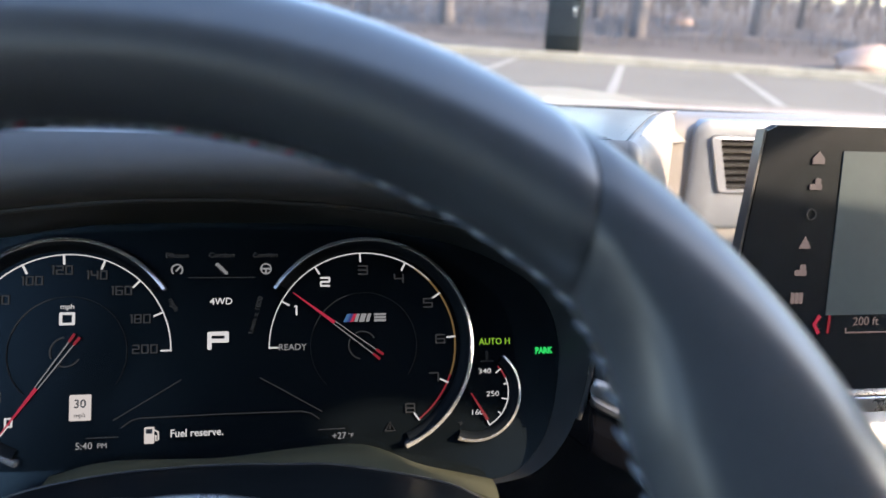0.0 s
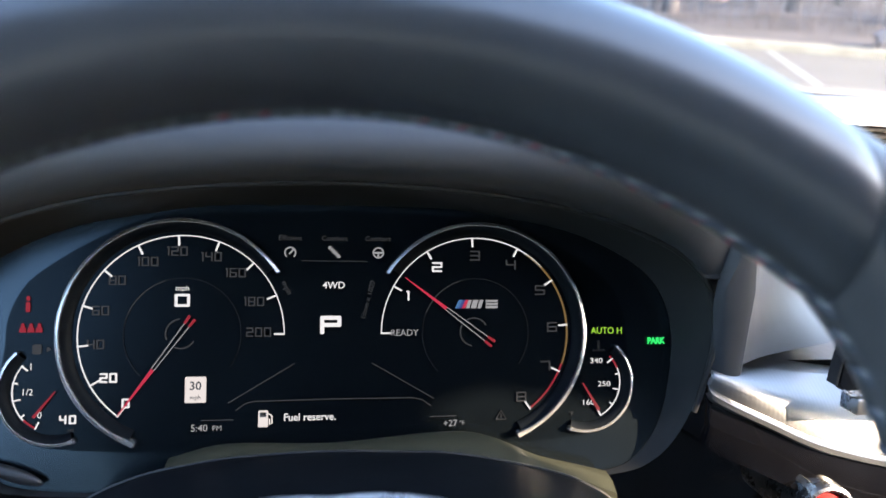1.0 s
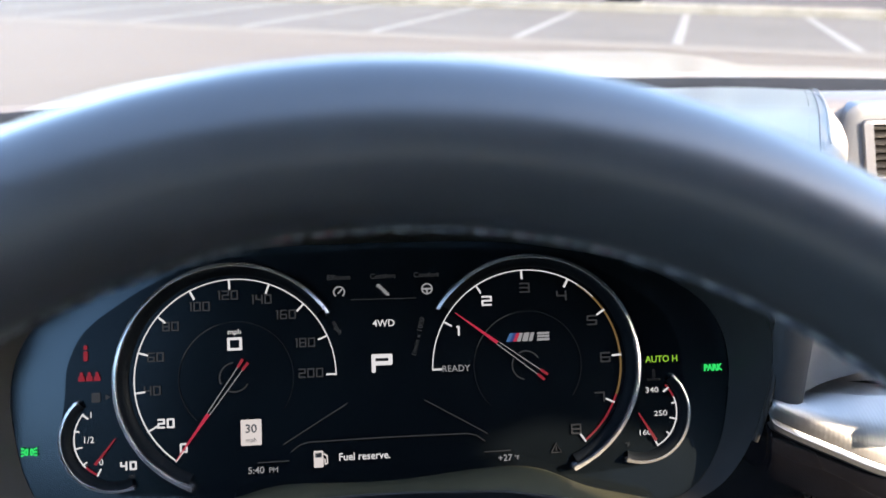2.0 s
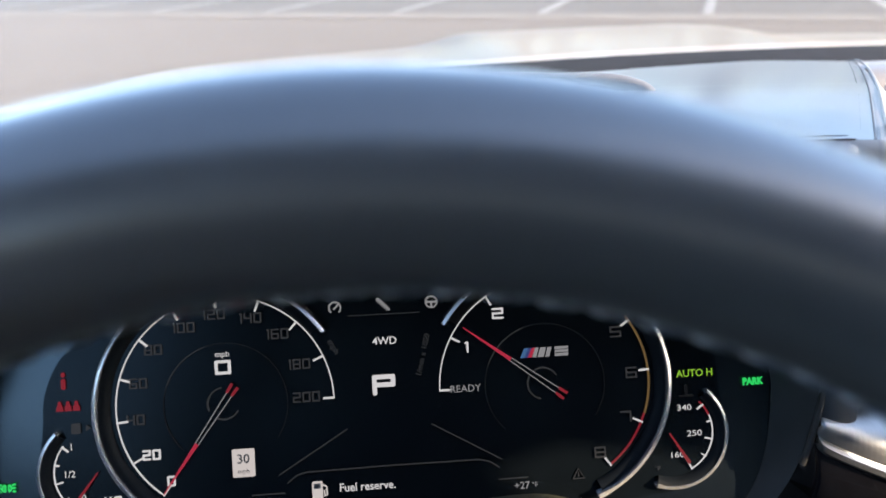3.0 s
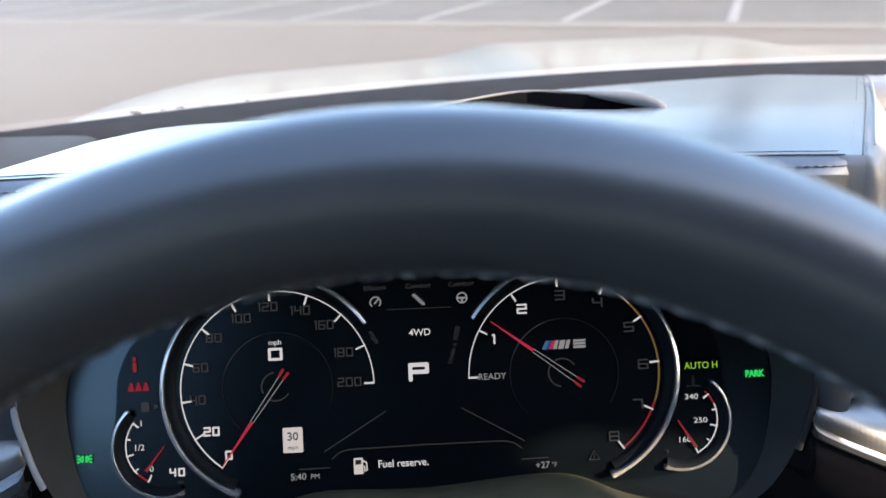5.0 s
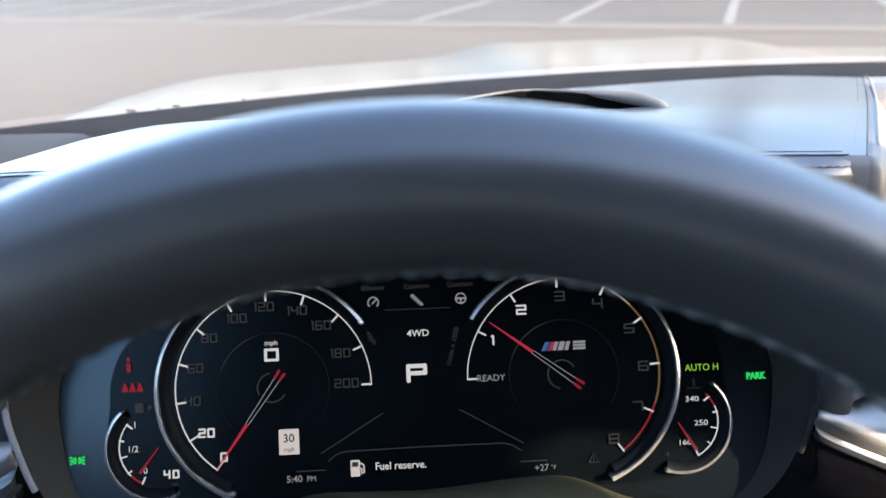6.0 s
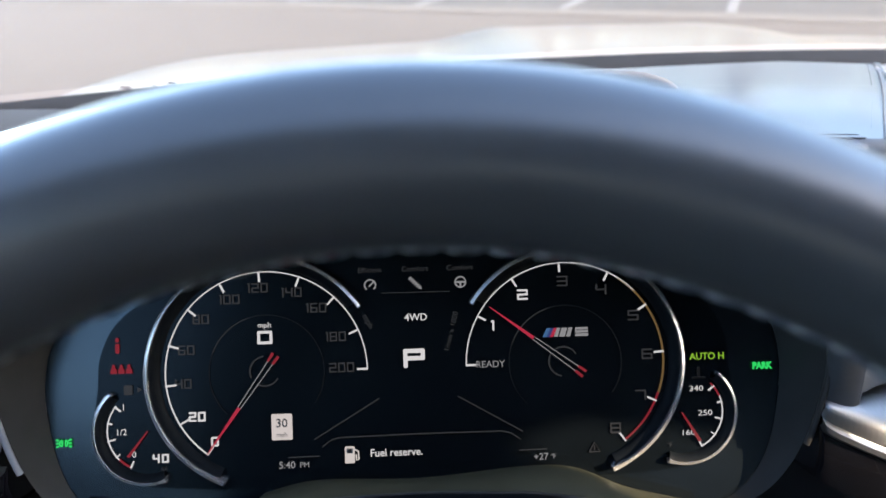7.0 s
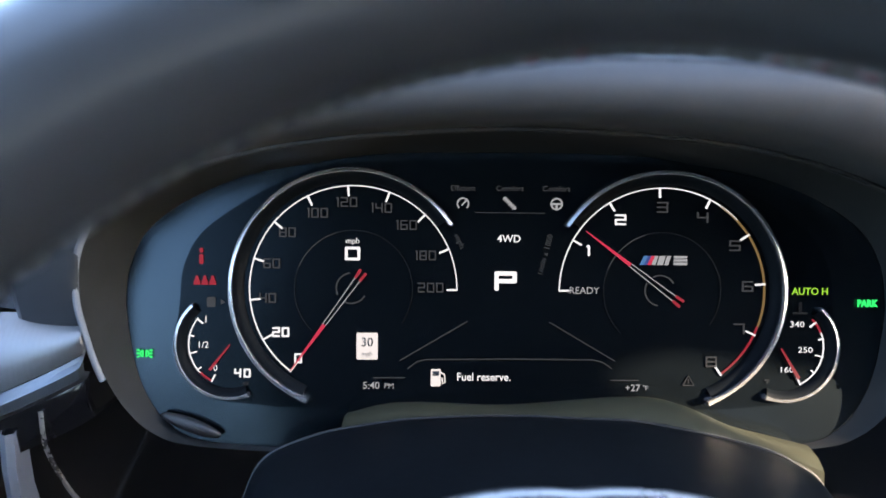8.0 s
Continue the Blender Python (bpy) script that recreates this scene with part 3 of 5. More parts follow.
def hood_wall(y, turn=0.0):
    """The padded side of the hood: a section that rolls over from the seam and falls to the shelf; turn sweeps it round the front corner."""
    x, z = pad_right(y)
    a_ = radians(-30.9 - turn)
    f = min(1, max(0, (y + 0.035) / 0.07)) * (1 - turn / 62)
    f = f * f * (3 - 2 * f)
    row = []
    for d, dz in ((0.0, -0.0006), (0.003, 0.0004), (0.008, -0.0006), (0.013, -0.0042), (0.0162, -0.010), (0.0175, -0.018), (0.018, -0.035),
                  (0.0185, -0.055), (0.020 + 0.004 * f, -0.075), (0.020 + 0.013 * f, -0.092), (0.020 + 0.028 * f, -0.106), (0.020 + 0.050 * f, -0.120)):
        k_ = (0.58 + 0.42 * min(1, max(0, (y + 0.03) / 0.07))) * (1 - 0.55 * min(1, max(0, (y - 0.06) / 0.13))) * (1 - 0.3 * turn / 62)
        row.append((x + k_ * d * math.cos(a_), y + k_ * d * math.sin(a_), max(0.862, z + dz * 1.06)))
    return row


side = [hood_wall(rs[0][1], turn) for turn in (68, 62, 52, 42, 32, 22, 12, 6)] + [hood_wall(rs[0][1] + (0.205 - rs[0][1]) * j / 30) for j in range(31)]
part("hood_corner", Mesh().grid([[(x - d, y + dy, z) for x, y, z in side[0][:7]] for d, dy in ((0.020, 0.008), (0.013, 0.0032), (0.006, 0.0008), (0.0, 0.0))]), PALE_LEATHER, dash, "pale leather corner of the hood")
part("hood_side", Mesh().grid(side), PALE_LEATHER, dash, "pale leather side of the instrument hood")
ls = [r[0] for r in rows]
part("hood_side", Mesh().grid([ls, [(x - 0.008, y, z - 0.02) for x, y, z in ls], [(x - 0.012, y + 0.005, 0.93) for x, y, z in ls]]), PAD_LEATHER, dash)
# rear right apron of the pad, running to the windscreen
rows = []
for j in range(13):
    y = 0.104 + 0.42 * j / 12
    xr = pad_edge(y)[1]
    row = []
    for i in range(21):
        x = 0.14 + (xr - 0.14) * i / 20
        row.append((x, min(y, scuttle(x) - 0.105), 1.0052 - 0.06 * x * x - fall(x, y) - 0.01 * math.exp(-(x - 0.14) / 0.006)))
    rows.append(row)
part("apron", Mesh().grid(rows), PAD_LEATHER, dash)
# head-up display well
hud = Mesh()
LIP = [(-0.10, 0.110, 0.9995), (-0.03, 0.108, 1.0025), (0.017, 0.114, 1.005), (0.075, 0.131, 1.008), (0.128, 0.112, 1.006), (0.147, 0.100, 1.003), (0.153, 0.092, 0.9985)]
for (ax, ay, az), (bx, by, bz) in zip(LIP, LIP[1:]):
    hud.add([(ax, ay, az), (bx, by, bz), (bx, by + 0.004, 0.94), (ax, ay + 0.004, 0.94)], [(0, 1, 2, 3)])
hud.add([(-0.1, 0.1, 0.942), (0.147, 0.1, 0.942), (0.147, 0.14, 0.942), (-0.1, 0.14, 0.942)], [(0, 1, 2, 3)])
part("display_well", hud, WELL, dash, "matt dark grey head-up display well", smooth=False)
line_ = smooth_line(LIP, 6)
lip = Mesh().tube(line_, [0.0008 + 0.0032 * max(0, min(1, (x - 0.10) / 0.035)) for x, y, z in line_], 10)
part("well_lip", lip, WELL_LIP, dash, "satin grey lip round the display well")

# hood front: from the stitched seam down to the arched opening round the instruments
arch = smooth_line([(-0.201, -0.026, 0.868), (-0.199, -0.030, 0.905), (-0.188, -0.028, 0.926), (-0.163, -0.024, 0.944), (-0.10, -0.021, 0.9625), (0, -0.020, 0.970),
                    (0.10, -0.021, 0.9625), (0.163, -0.024, 0.944), (0.188, -0.028, 0.926), (0.199, -0.030, 0.905), (0.201, -0.026, 0.868)], 6)
upper = [p for p in arch if p[2] > 0.925]
ux = [p[0] for p in upper]
outer = [(-0.236, -0.020, 0.868), (-0.237, -0.020, 0.92), (-0.236, -0.018, 0.968)] + pad_front + [(0.213, -0.024, 0.968), (0.220, -0.026, 0.92), (0.222, -0.026, 0.868)]
inner = [(-0.201, -0.026, 0.868), (-0.1995, -0.029, 0.895), (-0.196, -0.030, 0.912)]
inner += [(0.945 * x, float(np.interp(0.945 * x, ux, [p[1] for p in upper])), float(np.interp(0.945 * x, ux, [p[2] for p in upper]))) for x, y, z in pad_front]
inner += [(0.196, -0.030, 0.912), (0.1995, -0.029, 0.895), (0.201, -0.026, 0.868)]


def bulge(p):
    """The roll is full over the instruments and flattens at both ends."""
    if p[2] < 0.99:
        return 0.15 if p[0] < 0 else 0.30
    return 1 - (0.78 if p[0] > 0 else 0.55) * max(0, (abs(p[0]) - 0.14) / 0.065) ** 2


rows = []
for k in range(11):
    t = k / 10
    c0, c1, c2, c3 = (1 - t) ** 3, 3 * t * (1 - t) ** 2, 3 * t * t * (1 - t), t ** 3
    rows.append([tuple(np.array(a) * (c0 + c1) + np.array(b) * (c2 + c3) + np.array((0, -0.030 * c1 - 0.036 * c2, -0.001 * c1 + 0.012 * c2)) * bulge(a)) for a, b in zip(outer, inner)])
part("seam_band", Mesh().grid(rows[:3]), PAD_LEATHER, dash, "smooth leather band in front of the seam")
part("hood_front", Mesh().grid(rows[2:]), ROLL_LEATHER, dash, "rolled black leather front of the instrument hood")
# added bead: covers the gap along the arch and gives the edge highlight
part("hood_lip", Mesh().tube([(x, y - 0.0006, z - 0.0006) for x, y, z in inner[3:-3]], 0.0014, 8), BEZEL_GREY, dash, "thin satin lip over the instruments")

# the seams and the stitches along the pad's edges
seam = [(x, y, z + 0.0003) for x, y, z in pad_front[1:-1]]
part("seam", Mesh().tube(seam, 0.0004, 6), THREAD_DARK, dash)
part("seam", Mesh().tube([(x, y + 0.006, z) for x, y, z in seam], 0.0002, 5), THREAD_DARK, dash)
edge_seam = [(*((pad_right(y)[0], y)), pad_right(y)[1]) for y in (rs[0][1] + (0.47 - rs[0][1]) * k / 30 for k in range(31))]
part("seam", Mesh().tube([(x, y, z + 0.0002) for x, y, z in edge_seam], 0.0004, 6), THREAD_DARK, dash)
part("seam", Mesh().tube([(x - 0.006, y, z) for x, y, z in edge_seam[1:]], 0.0002, 5), THREAD_DARK, dash)
part("welt", Mesh().tube([(x + 0.0045, y - 0.0018, z + 0.0002) for x, y, z in edge_seam[1:]], [0.0003] + [0.0011] * (len(edge_seam) - 2), 6), PALE_LEATHER, dash, "raised leather welt along the seam")
st = Mesh().tube([(-0.0019, 0, 0), (0, 0, 0.0006), (0.0019, 0, 0)], [0.00025, 0.0004, 0.00025], 5).data("stitch", THREAD_GREY)
line_ = rows[1][4:-4]
line_ = [tuple((np.array(a) * 0.6 + np.array(b) * 0.4)) for a, b in zip(line_, rows[2][4:-4])]
line_ = [p for q in zip(line_, line_[1:]) for p in (q[0], tuple((np.array(q[0]) + np.array(q[1])) / 2))] + [line_[-1]]
for a, b in zip(line_, line_[1:]):
    p, d = (Vector(a) + Vector(b)) / 2, Vector(b) - Vector(a)
    part("stitch", st, None, dash, m=pose(p.x, p.y, p.z + 0.0001, 0, 0, math.degrees(math.atan2(d.y, d.x))))

# lower dashboard faces
low = []
for z, y in ((0.945, 0.045), (0.935, 0.03), (0.905, 0.012), (0.878, 0.004), (0.8755, -0.006), (0.874, -0.016)):
    low.append([(x, y + 0.02 * min(1, max(0, (x - 0.22) / 0.1)), z) for x in (0.200, 0.21, 0.23, 0.26, 0.30, 0.34)])
shelf = [(0.200, -0.019, 0.8685), (0.2253, -0.017, 0.8660), (0.247, -0.015, 0.8625), (0.286, -0.009, 0.855), (0.43, 0.013, 0.832)]
part("shelf", Mesh().grid([shelf, [(x, y + 0.004, z + 0.0012) for x, y, z in shelf], [(x, y + 0.20, z + 0.002) for x, y, z in shelf]]), TAN_LEATHER, dash, "narrow leather shelf above the metal trim")
part("leather_panel", Mesh().grid([[(-x if x < 0.3 else -0.44, y, z) for x, y, z in r] for r in low]), ROLL_LEATHER, dash)
knee = []
for z, y in ((0.86, 0.0), (0.83, 0.012), (0.78, 0.02), (0.6, 0.05), (0.35, 0.2)):
    knee.append([(x, y, z) for x in (-0.44, -0.3, -0.2, 0.0, 0.2, 0.3, 0.6, 1.18)])
part("knee_panel", Mesh().grid(knee), PIANO, dash, "gloss black lower dashboard panel")

LIP_METAL = mat("satin_lip", (0.18, 0.19, 0.205), 0.4, metal=1.0, vary=0.06, scale=40)
ALU = mat("brushed_trim", (0.26, 0.26, 0.264), 0.5, metal=1.0, vary=0.04, scale=30)
nt = ALU.node_tree
wv, bp = nt.nodes.new("ShaderNodeTexWave"), nt.nodes.new("ShaderNodeBump")
tc = nt.nodes.new("ShaderNodeTexCoord")
wv.bands_direction = "X"
wv.inputs["Scale"].default_value, wv.inputs["Distortion"].default_value = 112, 0.2
bp.inputs["Strength"].default_value, bp.inputs["Distance"].default_value = 0.14, 0.0003
nt.links.new(tc.outputs["Object"], wv.inputs["Vector"])
nt.links.new(wv.outputs["Color"], bp.inputs["Height"])
nt.links.new(bp.outputs["Normal"], nt.nodes["Principled BSDF"].inputs["Normal"])
for s in (1, -1):
    k = 0.55 if s > 0 else 1.0
    if s > 0:
        topl = [(0.202, -0.023, 0.868), (0.206, -0.022, 0.8712), (0.2253, -0.020, 0.868), (0.247, -0.018, 0.8645), (0.286, -0.012, 0.857), (0.43, 0.01, 0.834)]
    else:
        topl = [(0.202, -0.022, 0.872), (0.206, -0.020, 0.8755), (0.235, -0.018, 0.876), (0.28, -0.012, 0.872), (0.36, 0.0, 0.862), (0.43, 0.01, 0.850)]
    topl = smooth_line(topl, 6)
    botl = smooth_line([(0.200, -0.032, 0.866), (0.204, -0.036, 0.862), (0.232, -0.042, 0.850), (0.275, -0.044, 0.832), (0.36, -0.034, 0.806), (0.43, -0.02, 0.79)], 6)
    rows = []
    for j in range(9):
        t = j / 8
        rows.append([tuple(np.array(a) * (1 - t) + np.array(b) * t + np.array((0, -0.006 * math.sin(math.pi * t), 0.004 * math.sin(math.pi * t)))) for a, b in zip(topl, botl)])
    flip = lambda rr: [[(s * x, y, z) for x, y, z in r] for r in rr]
    tr = part("metal_trim", Mesh().grid(flip(rows)), ALU, dash, "ribbed aluminium dashboard trim")
    lipp = [[(x, y - dy * k, z - dz * k) for x, y, z in botl] for dy, dz in ((0.001, 0.0), (0.002, 0.002), (0.006, 0.004), (0.007, 0.009), (0.002, 0.013))]
    part("chrome_lip", Mesh().grid(flip(lipp)), LIP_METAL, tr, "satin metal lower edge")
    und = [[(x, y - 0.002 * k, z - 0.013 * k) for x, y, z in botl], [(x, y - 0.006, z - 0.022) for x, y, z in botl], [(x, y - 0.004, z - 0.034) for x, y, z in botl], [(x, y + 0.03, z - 0.045) for x, y, z in botl]]
    part("gloss_strip", Mesh().grid(flip(und)), PIANO, tr, "gloss black strip")
    bl = smooth_line([(0.215, -0.030, 0.838), (0.24, -0.045, 0.822), (0.27, -0.052, 0.800), (0.29, -0.050, 0.775)], 6)
    if s < 0:
        # column stalk bar and lever edge, built here as parts of the trim
        bar = [(-0.2370, -0.050, 0.8290), (-0.2400, -0.051, 0.8090), (-0.2425, -0.050, 0.7894), (-0.246, -0.044, 0.760)]
        part("trim_blade", Mesh().grid([[(x + dx, y + dy, z) for x, y, z in bar] for dx, dy in ((-0.004, 0.012), (-0.0035, 0.0), (0.0, -0.0015), (0.0035, 0.0), (0.004, 0.012))]), SILVER, tr, "pale silver bar of the column stalk")
        part("edge", Mesh().tube(smooth_line([(-0.2215, -0.045, 0.838), (-0.2199, -0.050, 0.8283), (-0.2200, -0.050, 0.8182), (-0.2172, -0.050, 0.8045), (-0.2120, -0.050, 0.7895), (-0.206, -0.046, 0.775)], 5), 0.0011, 8), CHROME, tr)
        continue
    part("trim_blade", Mesh().grid(flip([[(x, y, z) for x, y, z in bl], [(x + 0.012, y - 0.004, z - 0.003) for x, y, z in bl], [(x + 0.016, y + 0.006, z - 0.008) for x, y, z in bl]])), CHROME, tr)

start = thing("start_button", "red round start button in a chrome ring", "button", pose(0.272, -0.056, 0.7955, -12, 0, 0))


def turned(profile, n=36):
    """A round body about y from (radius, depth) pairs."""
    return Mesh().grid([[(r * math.cos(a), y, r * math.sin(a)) for a in (math.tau * k / n for k in range(n))] for r, y in profile], close_u=True)


part("ring", turned([(0.0125, 0.0), (0.013, -0.003), (0.0145, -0.004), (0.016, -0.003), (0.0165, 0.0), (0.0165, 0.06)]), CHROME, start, "bright chrome ring")
part("cap", turned([(0.0004, -0.0015), (0.008, -0.0016), (0.0118, -0.0005), (0.0125, 0.002)]), mat("red_cap", (0.35, 0.02, 0.02), 0.3, vary=0.1, scale=60), start, "red push cap")

# centre face with the air vent
face = []
for z, y in ((0.9835, 0.235), (0.985, 0.222), (0.9835, 0.209), (0.979, 0.200), (0.972, 0.196), (0.95, 0.1945), (0.90, 0.193), (0.855, 0.190)):
    face.append([(x, y + dy, z - dz) for x, dy, dz in ((0.318, 0.010, 0.008), (0.328, 0.001, 0.007), (0.340, 0.0, 0.005), (0.353, 0.0, 0.0), (0.60, 0.0, 0.0), (0.95, 0.0, 0.0), (1.16, 0.03, 0.0))])
part("centre_face", Mesh().grid(face), PALE_LEATHER, dash, "pale leather centre face of the dashboard")
lower = [[(x, y, z) for x in (0.305, 0.36, 0.95, 1.16)] for z, y in ((0.862, 0.19), (0.860, 0.066), (0.855, 0.060), (0.80, 0.04), (0.70, 0.01))]
part("lower_face", Mesh().grid(lower), CREAM, dash, "cream leather lower dashboard face")

vent = thing("air_vent", "rectangular dashboard air vent with chrome frame and black slats", "air vent", pose(0.3595, 0.1932, 0.9825, -1, 0, 0))


def vent_outline(x0, z0, w, h, r, slant, n=5):
    """A rounded four-sided outline whose left side leans to the right as it falls; x0, z0: its top left corner."""
    pts = [(x + x0 + w / 2, z + z0 - h / 2) for x, z in rounded(w, h, r, 0, 0, n)]
    return [(x + slant * (z0 - z) / h * max(0.0, 1 - (x - x0) / w), z) for x, z in pts]


ho, hi_ = vent_outline(0.0, 0.0, 0.27, 0.092, 0.013, 0.0), vent_outline(0.0045, -0.0045, 0.261, 0.083, 0.010, 0.0)
cut = vent_outline(0.0125, -0.0120, 0.150, 0.048, 0.003, 0.0135)
plate = Mesh().grid([[(x, y, z) for x, z in o] for o, y in ((ho, 0.012), (ho, -0.001), (hi_, -0.004), (cut, -0.004), (cut, 0.010))], close_u=True)
part("surround", plate, SATIN_GREY, vent, "satin blue-grey vent surround")
co, ci = vent_outline(0.0130, -0.0125, 0.149, 0.047, 0.003, 0.0135), vent_outline(0.0205, -0.0145, 0.139, 0.043, 0.002, 0.0125)
part("frame", Mesh().grid([[(x, y, z) for x, z in o] for o, y in ((co, 0.0), (co, -0.0065), (ci, -0.0075), (ci, 0.006))], close_u=True), SILVER, vent, "satin chrome frame")
part("back", Mesh().box(0.018, 0.166, 0.022, 0.024, -0.064, -0.010), SOFT_BLACK, vent, smooth=False)
for k in range(7):
    z = -0.0185 - 0.0060 * k
    x0 = 0.0210 + 0.0125 * (-z - 0.0145) / 0.043
    sl = Mesh().add([(x, y, z + dz + dv) for x in (x0, 0.1590) for y, dz in ((-0.0045, 0.0), (0.014, 0.0055)) for dv in (-0.0010, 0.0010)],
                    [(0, 1, 3, 2), (4, 6, 7, 5), (0, 4, 5, 1), (2, 3, 7, 6), (0, 2, 6, 4), (1, 5, 7, 3)])
    part("slat", sl, SOFT_BLACK, vent, smooth=False)
part("thumb_wheel", Mesh().box(0.085, 0.097, -0.009, 0.004, -0.042, -0.030), CHROME, vent, bevel=0.001)

# ---- touchscreen ----
ts = thing("touchscreen", "wide freestanding dashboard touchscreen with dark bezel and lit icons", "touchscreen", pose(0.0, 0, 0, 0, 0, 0))
TS = pose(0.283, -0.026, 1.010, -11, 0, 0)      # top left corner; local x right, z up
ts.matrix_basis = TS
W_, H_ = 0.285, 0.142
hullp = [(-0.002, 0.0), (0.004, 0.003), (W_ - 0.004, 0.003), (W_ + 0.002, 0.0), (W_ + 0.012, -H_ + 0.004), (W_ + 0.008, -H_), (-0.018, -H_), (-0.022, -H_ + 0.004)]
part("housing", Mesh().prism(hullp, 0.001, 0.006), SOFT_BLACK, ts, bevel=0.0015)
part("glass", Mesh().prism([(x * 0.995 + 0.0007, z * 0.99 - 0.0004) for x, z in hullp], -0.0012, 0.0008), SCREEN_GLASS, ts, smooth=False)
part("edge", Mesh().stroke([(-0.0025, 0.0005), (-0.0235, -H_ + 0.004)], 0.0013, -0.0015, 0.006), BEZEL_GREY, ts, smooth=False)
part("map", Mesh().prism([(0.0435, -0.010), (W_ - 0.012, -0.010), (W_ - 0.006, -0.0985), (0.0410, -0.0985)], -0.0018, -0.0013), MAP_GREY, ts, "pale grey map picture", smooth=False)
part("lower_bar", Mesh().prism([(-0.012, -H_ - 0.003), (W_ + 0.004, -H_ - 0.003), (W_ + 0.004, -H_ - 0.012), (-0.012, -H_ - 0.012)], -0.004, 0.01), CHROME, ts, bevel=0.001)

# touchscreen icons
IC = [(0.0325, -0.0140), (0.0320, -0.0280), (0.0310, -0.0436), (0.0285, -0.0588), (0.0272, -0.0740), (0.0262, -0.0888), (0.0252, -0.1030)]
for k, (x, z) in enumerate(IC):
    x -= 0.0035
    ms, w_ = Mesh(), 0.0034
    if k == 0:
        ms.prism([(x - w_, z - 0.003), (x + w_, z - 0.003), (x + w_, z), (x, z + 0.0035), (x - w_, z)], -0.0022, -0.0015)
    elif k in (1, 4):
        ms.prism(rounded(w_ * 2, w_ * 0.9, 0.0008, x, z - 0.001), -0.0022, -0.0015).prism(rounded(w_ * 0.9, w_ * 1.6, 0.0008, x + 0.0012, z + 0.0008), -0.0022, -0.0015)
    elif k == 3:
        ms.prism([(x - w_, z - 0.003), (x + w_, z - 0.003), (x, z + 0.0035)], -0.0022, -0.0015)
    elif k == 5:
        for dx in (-0.0025, 0, 0.0025):
            ms.prism(rounded(0.0019, 0.006, 0.0004, x + dx, z), -0.0022, -0.0015)
    else:
        ms.stroke(arc(x, z, 0.0028, 0, 360, 14), 0.0009, -0.0022, -0.0015)
    part("icon", ms, FAINT if k in (2, 6) else ICON, ts, smooth=False)
part("chevron", Mesh().stroke([(0.0375, -0.0985), (0.0345, -0.1035), (0.0375, -0.1085)], 0.0018, -0.0022, -0.0015), RED, ts, "red arrow", smooth=False)
part("scale_label", text_mesh("200 ft", 0.0068, ICON), None, ts, m=pose(0.066, -0.0016, -0.1025, 90, 0, 0))
part("scale_bar", Mesh().stroke([(0.054, -0.106), (0.054, -0.1085), (0.080, -0.1085), (0.080, -0.106)], 0.0007, -0.0022, -0.0015), ICON, ts, smooth=False)
part("marker", Mesh().stroke([(0.0435, -0.0985), (0.0430, -0.1085)], 0.0012, -0.0022, -0.0015), DEEP_RED, ts, smooth=False)

# ---- instrument cluster, in the frame of its own plane: x right, y into the dashboard, z up ----
ic = thing("instrument_cluster", "digital car instrument cluster with two chrome-ringed dials, lit", "instrument cluster", PANEL)
MM = 0.001
half = smooth_line([(0, 69), (60, 68), (97, 63), (130, 56.5), (158, 45), (178, 31), (188, 14), (191, -4), (190, -18), (186, -40), (179, -57), (168, -70), (150, -77), (100, -80.5), (0, -81)], 5)
outl = [(x * MM, z * MM) for x, z in mirrored(half)]
part("panel", Mesh().prism(outl, 0.0, 0.006), PANEL_GLASS, ic, "gloss black glass panel", smooth=False)
half2 = smooth_line([(0, 66), (80, 63), (102, 58.5), (118, 51.5), (136, 41), (154, 27), (162.5, 10), (164, -6), (166, -24), (163, -42), (152, -54), (130, -58), (90, -60), (0, -60)], 4)
lcd = [(x * MM, z * MM) for x, z in mirrored(half2)]
part("screen", Mesh().prism(lcd, -0.0006, 0.0004), LCD_GLASS, ic, "dark display screen", smooth=False)
rows = []
for t in (0, 0.06, 0.5, 0.94, 1.0):
    rr = []
    for x, z in outl:
        zz = z * (1 + 0.03 * t) + 0.002 * t
        rr.append((x * (1 + 0.047 * t), (-0.0307 - 0.32 * z) * t - 0.0005, zz))
    rows.append(rr)
part("bezel", Mesh().grid(rows, close_u=True), BEZEL_DARK, ic, "satin black recess round the panel")
rim = rows[-1]
for s in (1, -1):
    ed = [p for p in rim if s * p[0] > 0.15 and -0.045 < p[2] < 0.036]
    ed.sort(key=lambda p: p[2])
    part("edge_strip", Mesh().tube([(p[0] + s * 0.0015, p[1] - 0.001, p[2]) for p in ed], 0.0016, 8), BEZEL_GREY if s > 0 else SILVER, ic)

Y0, Y1 = -0.0016, -0.0009            # lit marks stand just in front of the screen


def sheet(name, pts_list, material, parent=ic, label="", y0=Y0, y1=Y1):
    ms = Mesh()
    for pts in pts_list:
        ms.prism([(x * MM, z * MM) for x, z in pts], y0, y1)
    return part(name, ms, material, parent, label, smooth=False)


def line(name, pts, width, material, parent=ic, y0=Y0, y1=Y1, label=""):
    return part(name, Mesh().stroke([(x * MM, z * MM) for x, z in pts], width * MM, y0, y1), material, parent, label, smooth=False)


def words(body, x, z, size, material, parent=ic, wide=1.0, turn=0.0, bold=0.0, align="CENTER", name="lettering", y=-0.0013):
    return part(name, text_mesh(body, size * MM, material, wide, align, bold * MM), None, parent, m=pose(x * MM, y, z * MM, 90, 0, 0) @ pose(0, 0, 0, 0, 0, turn))


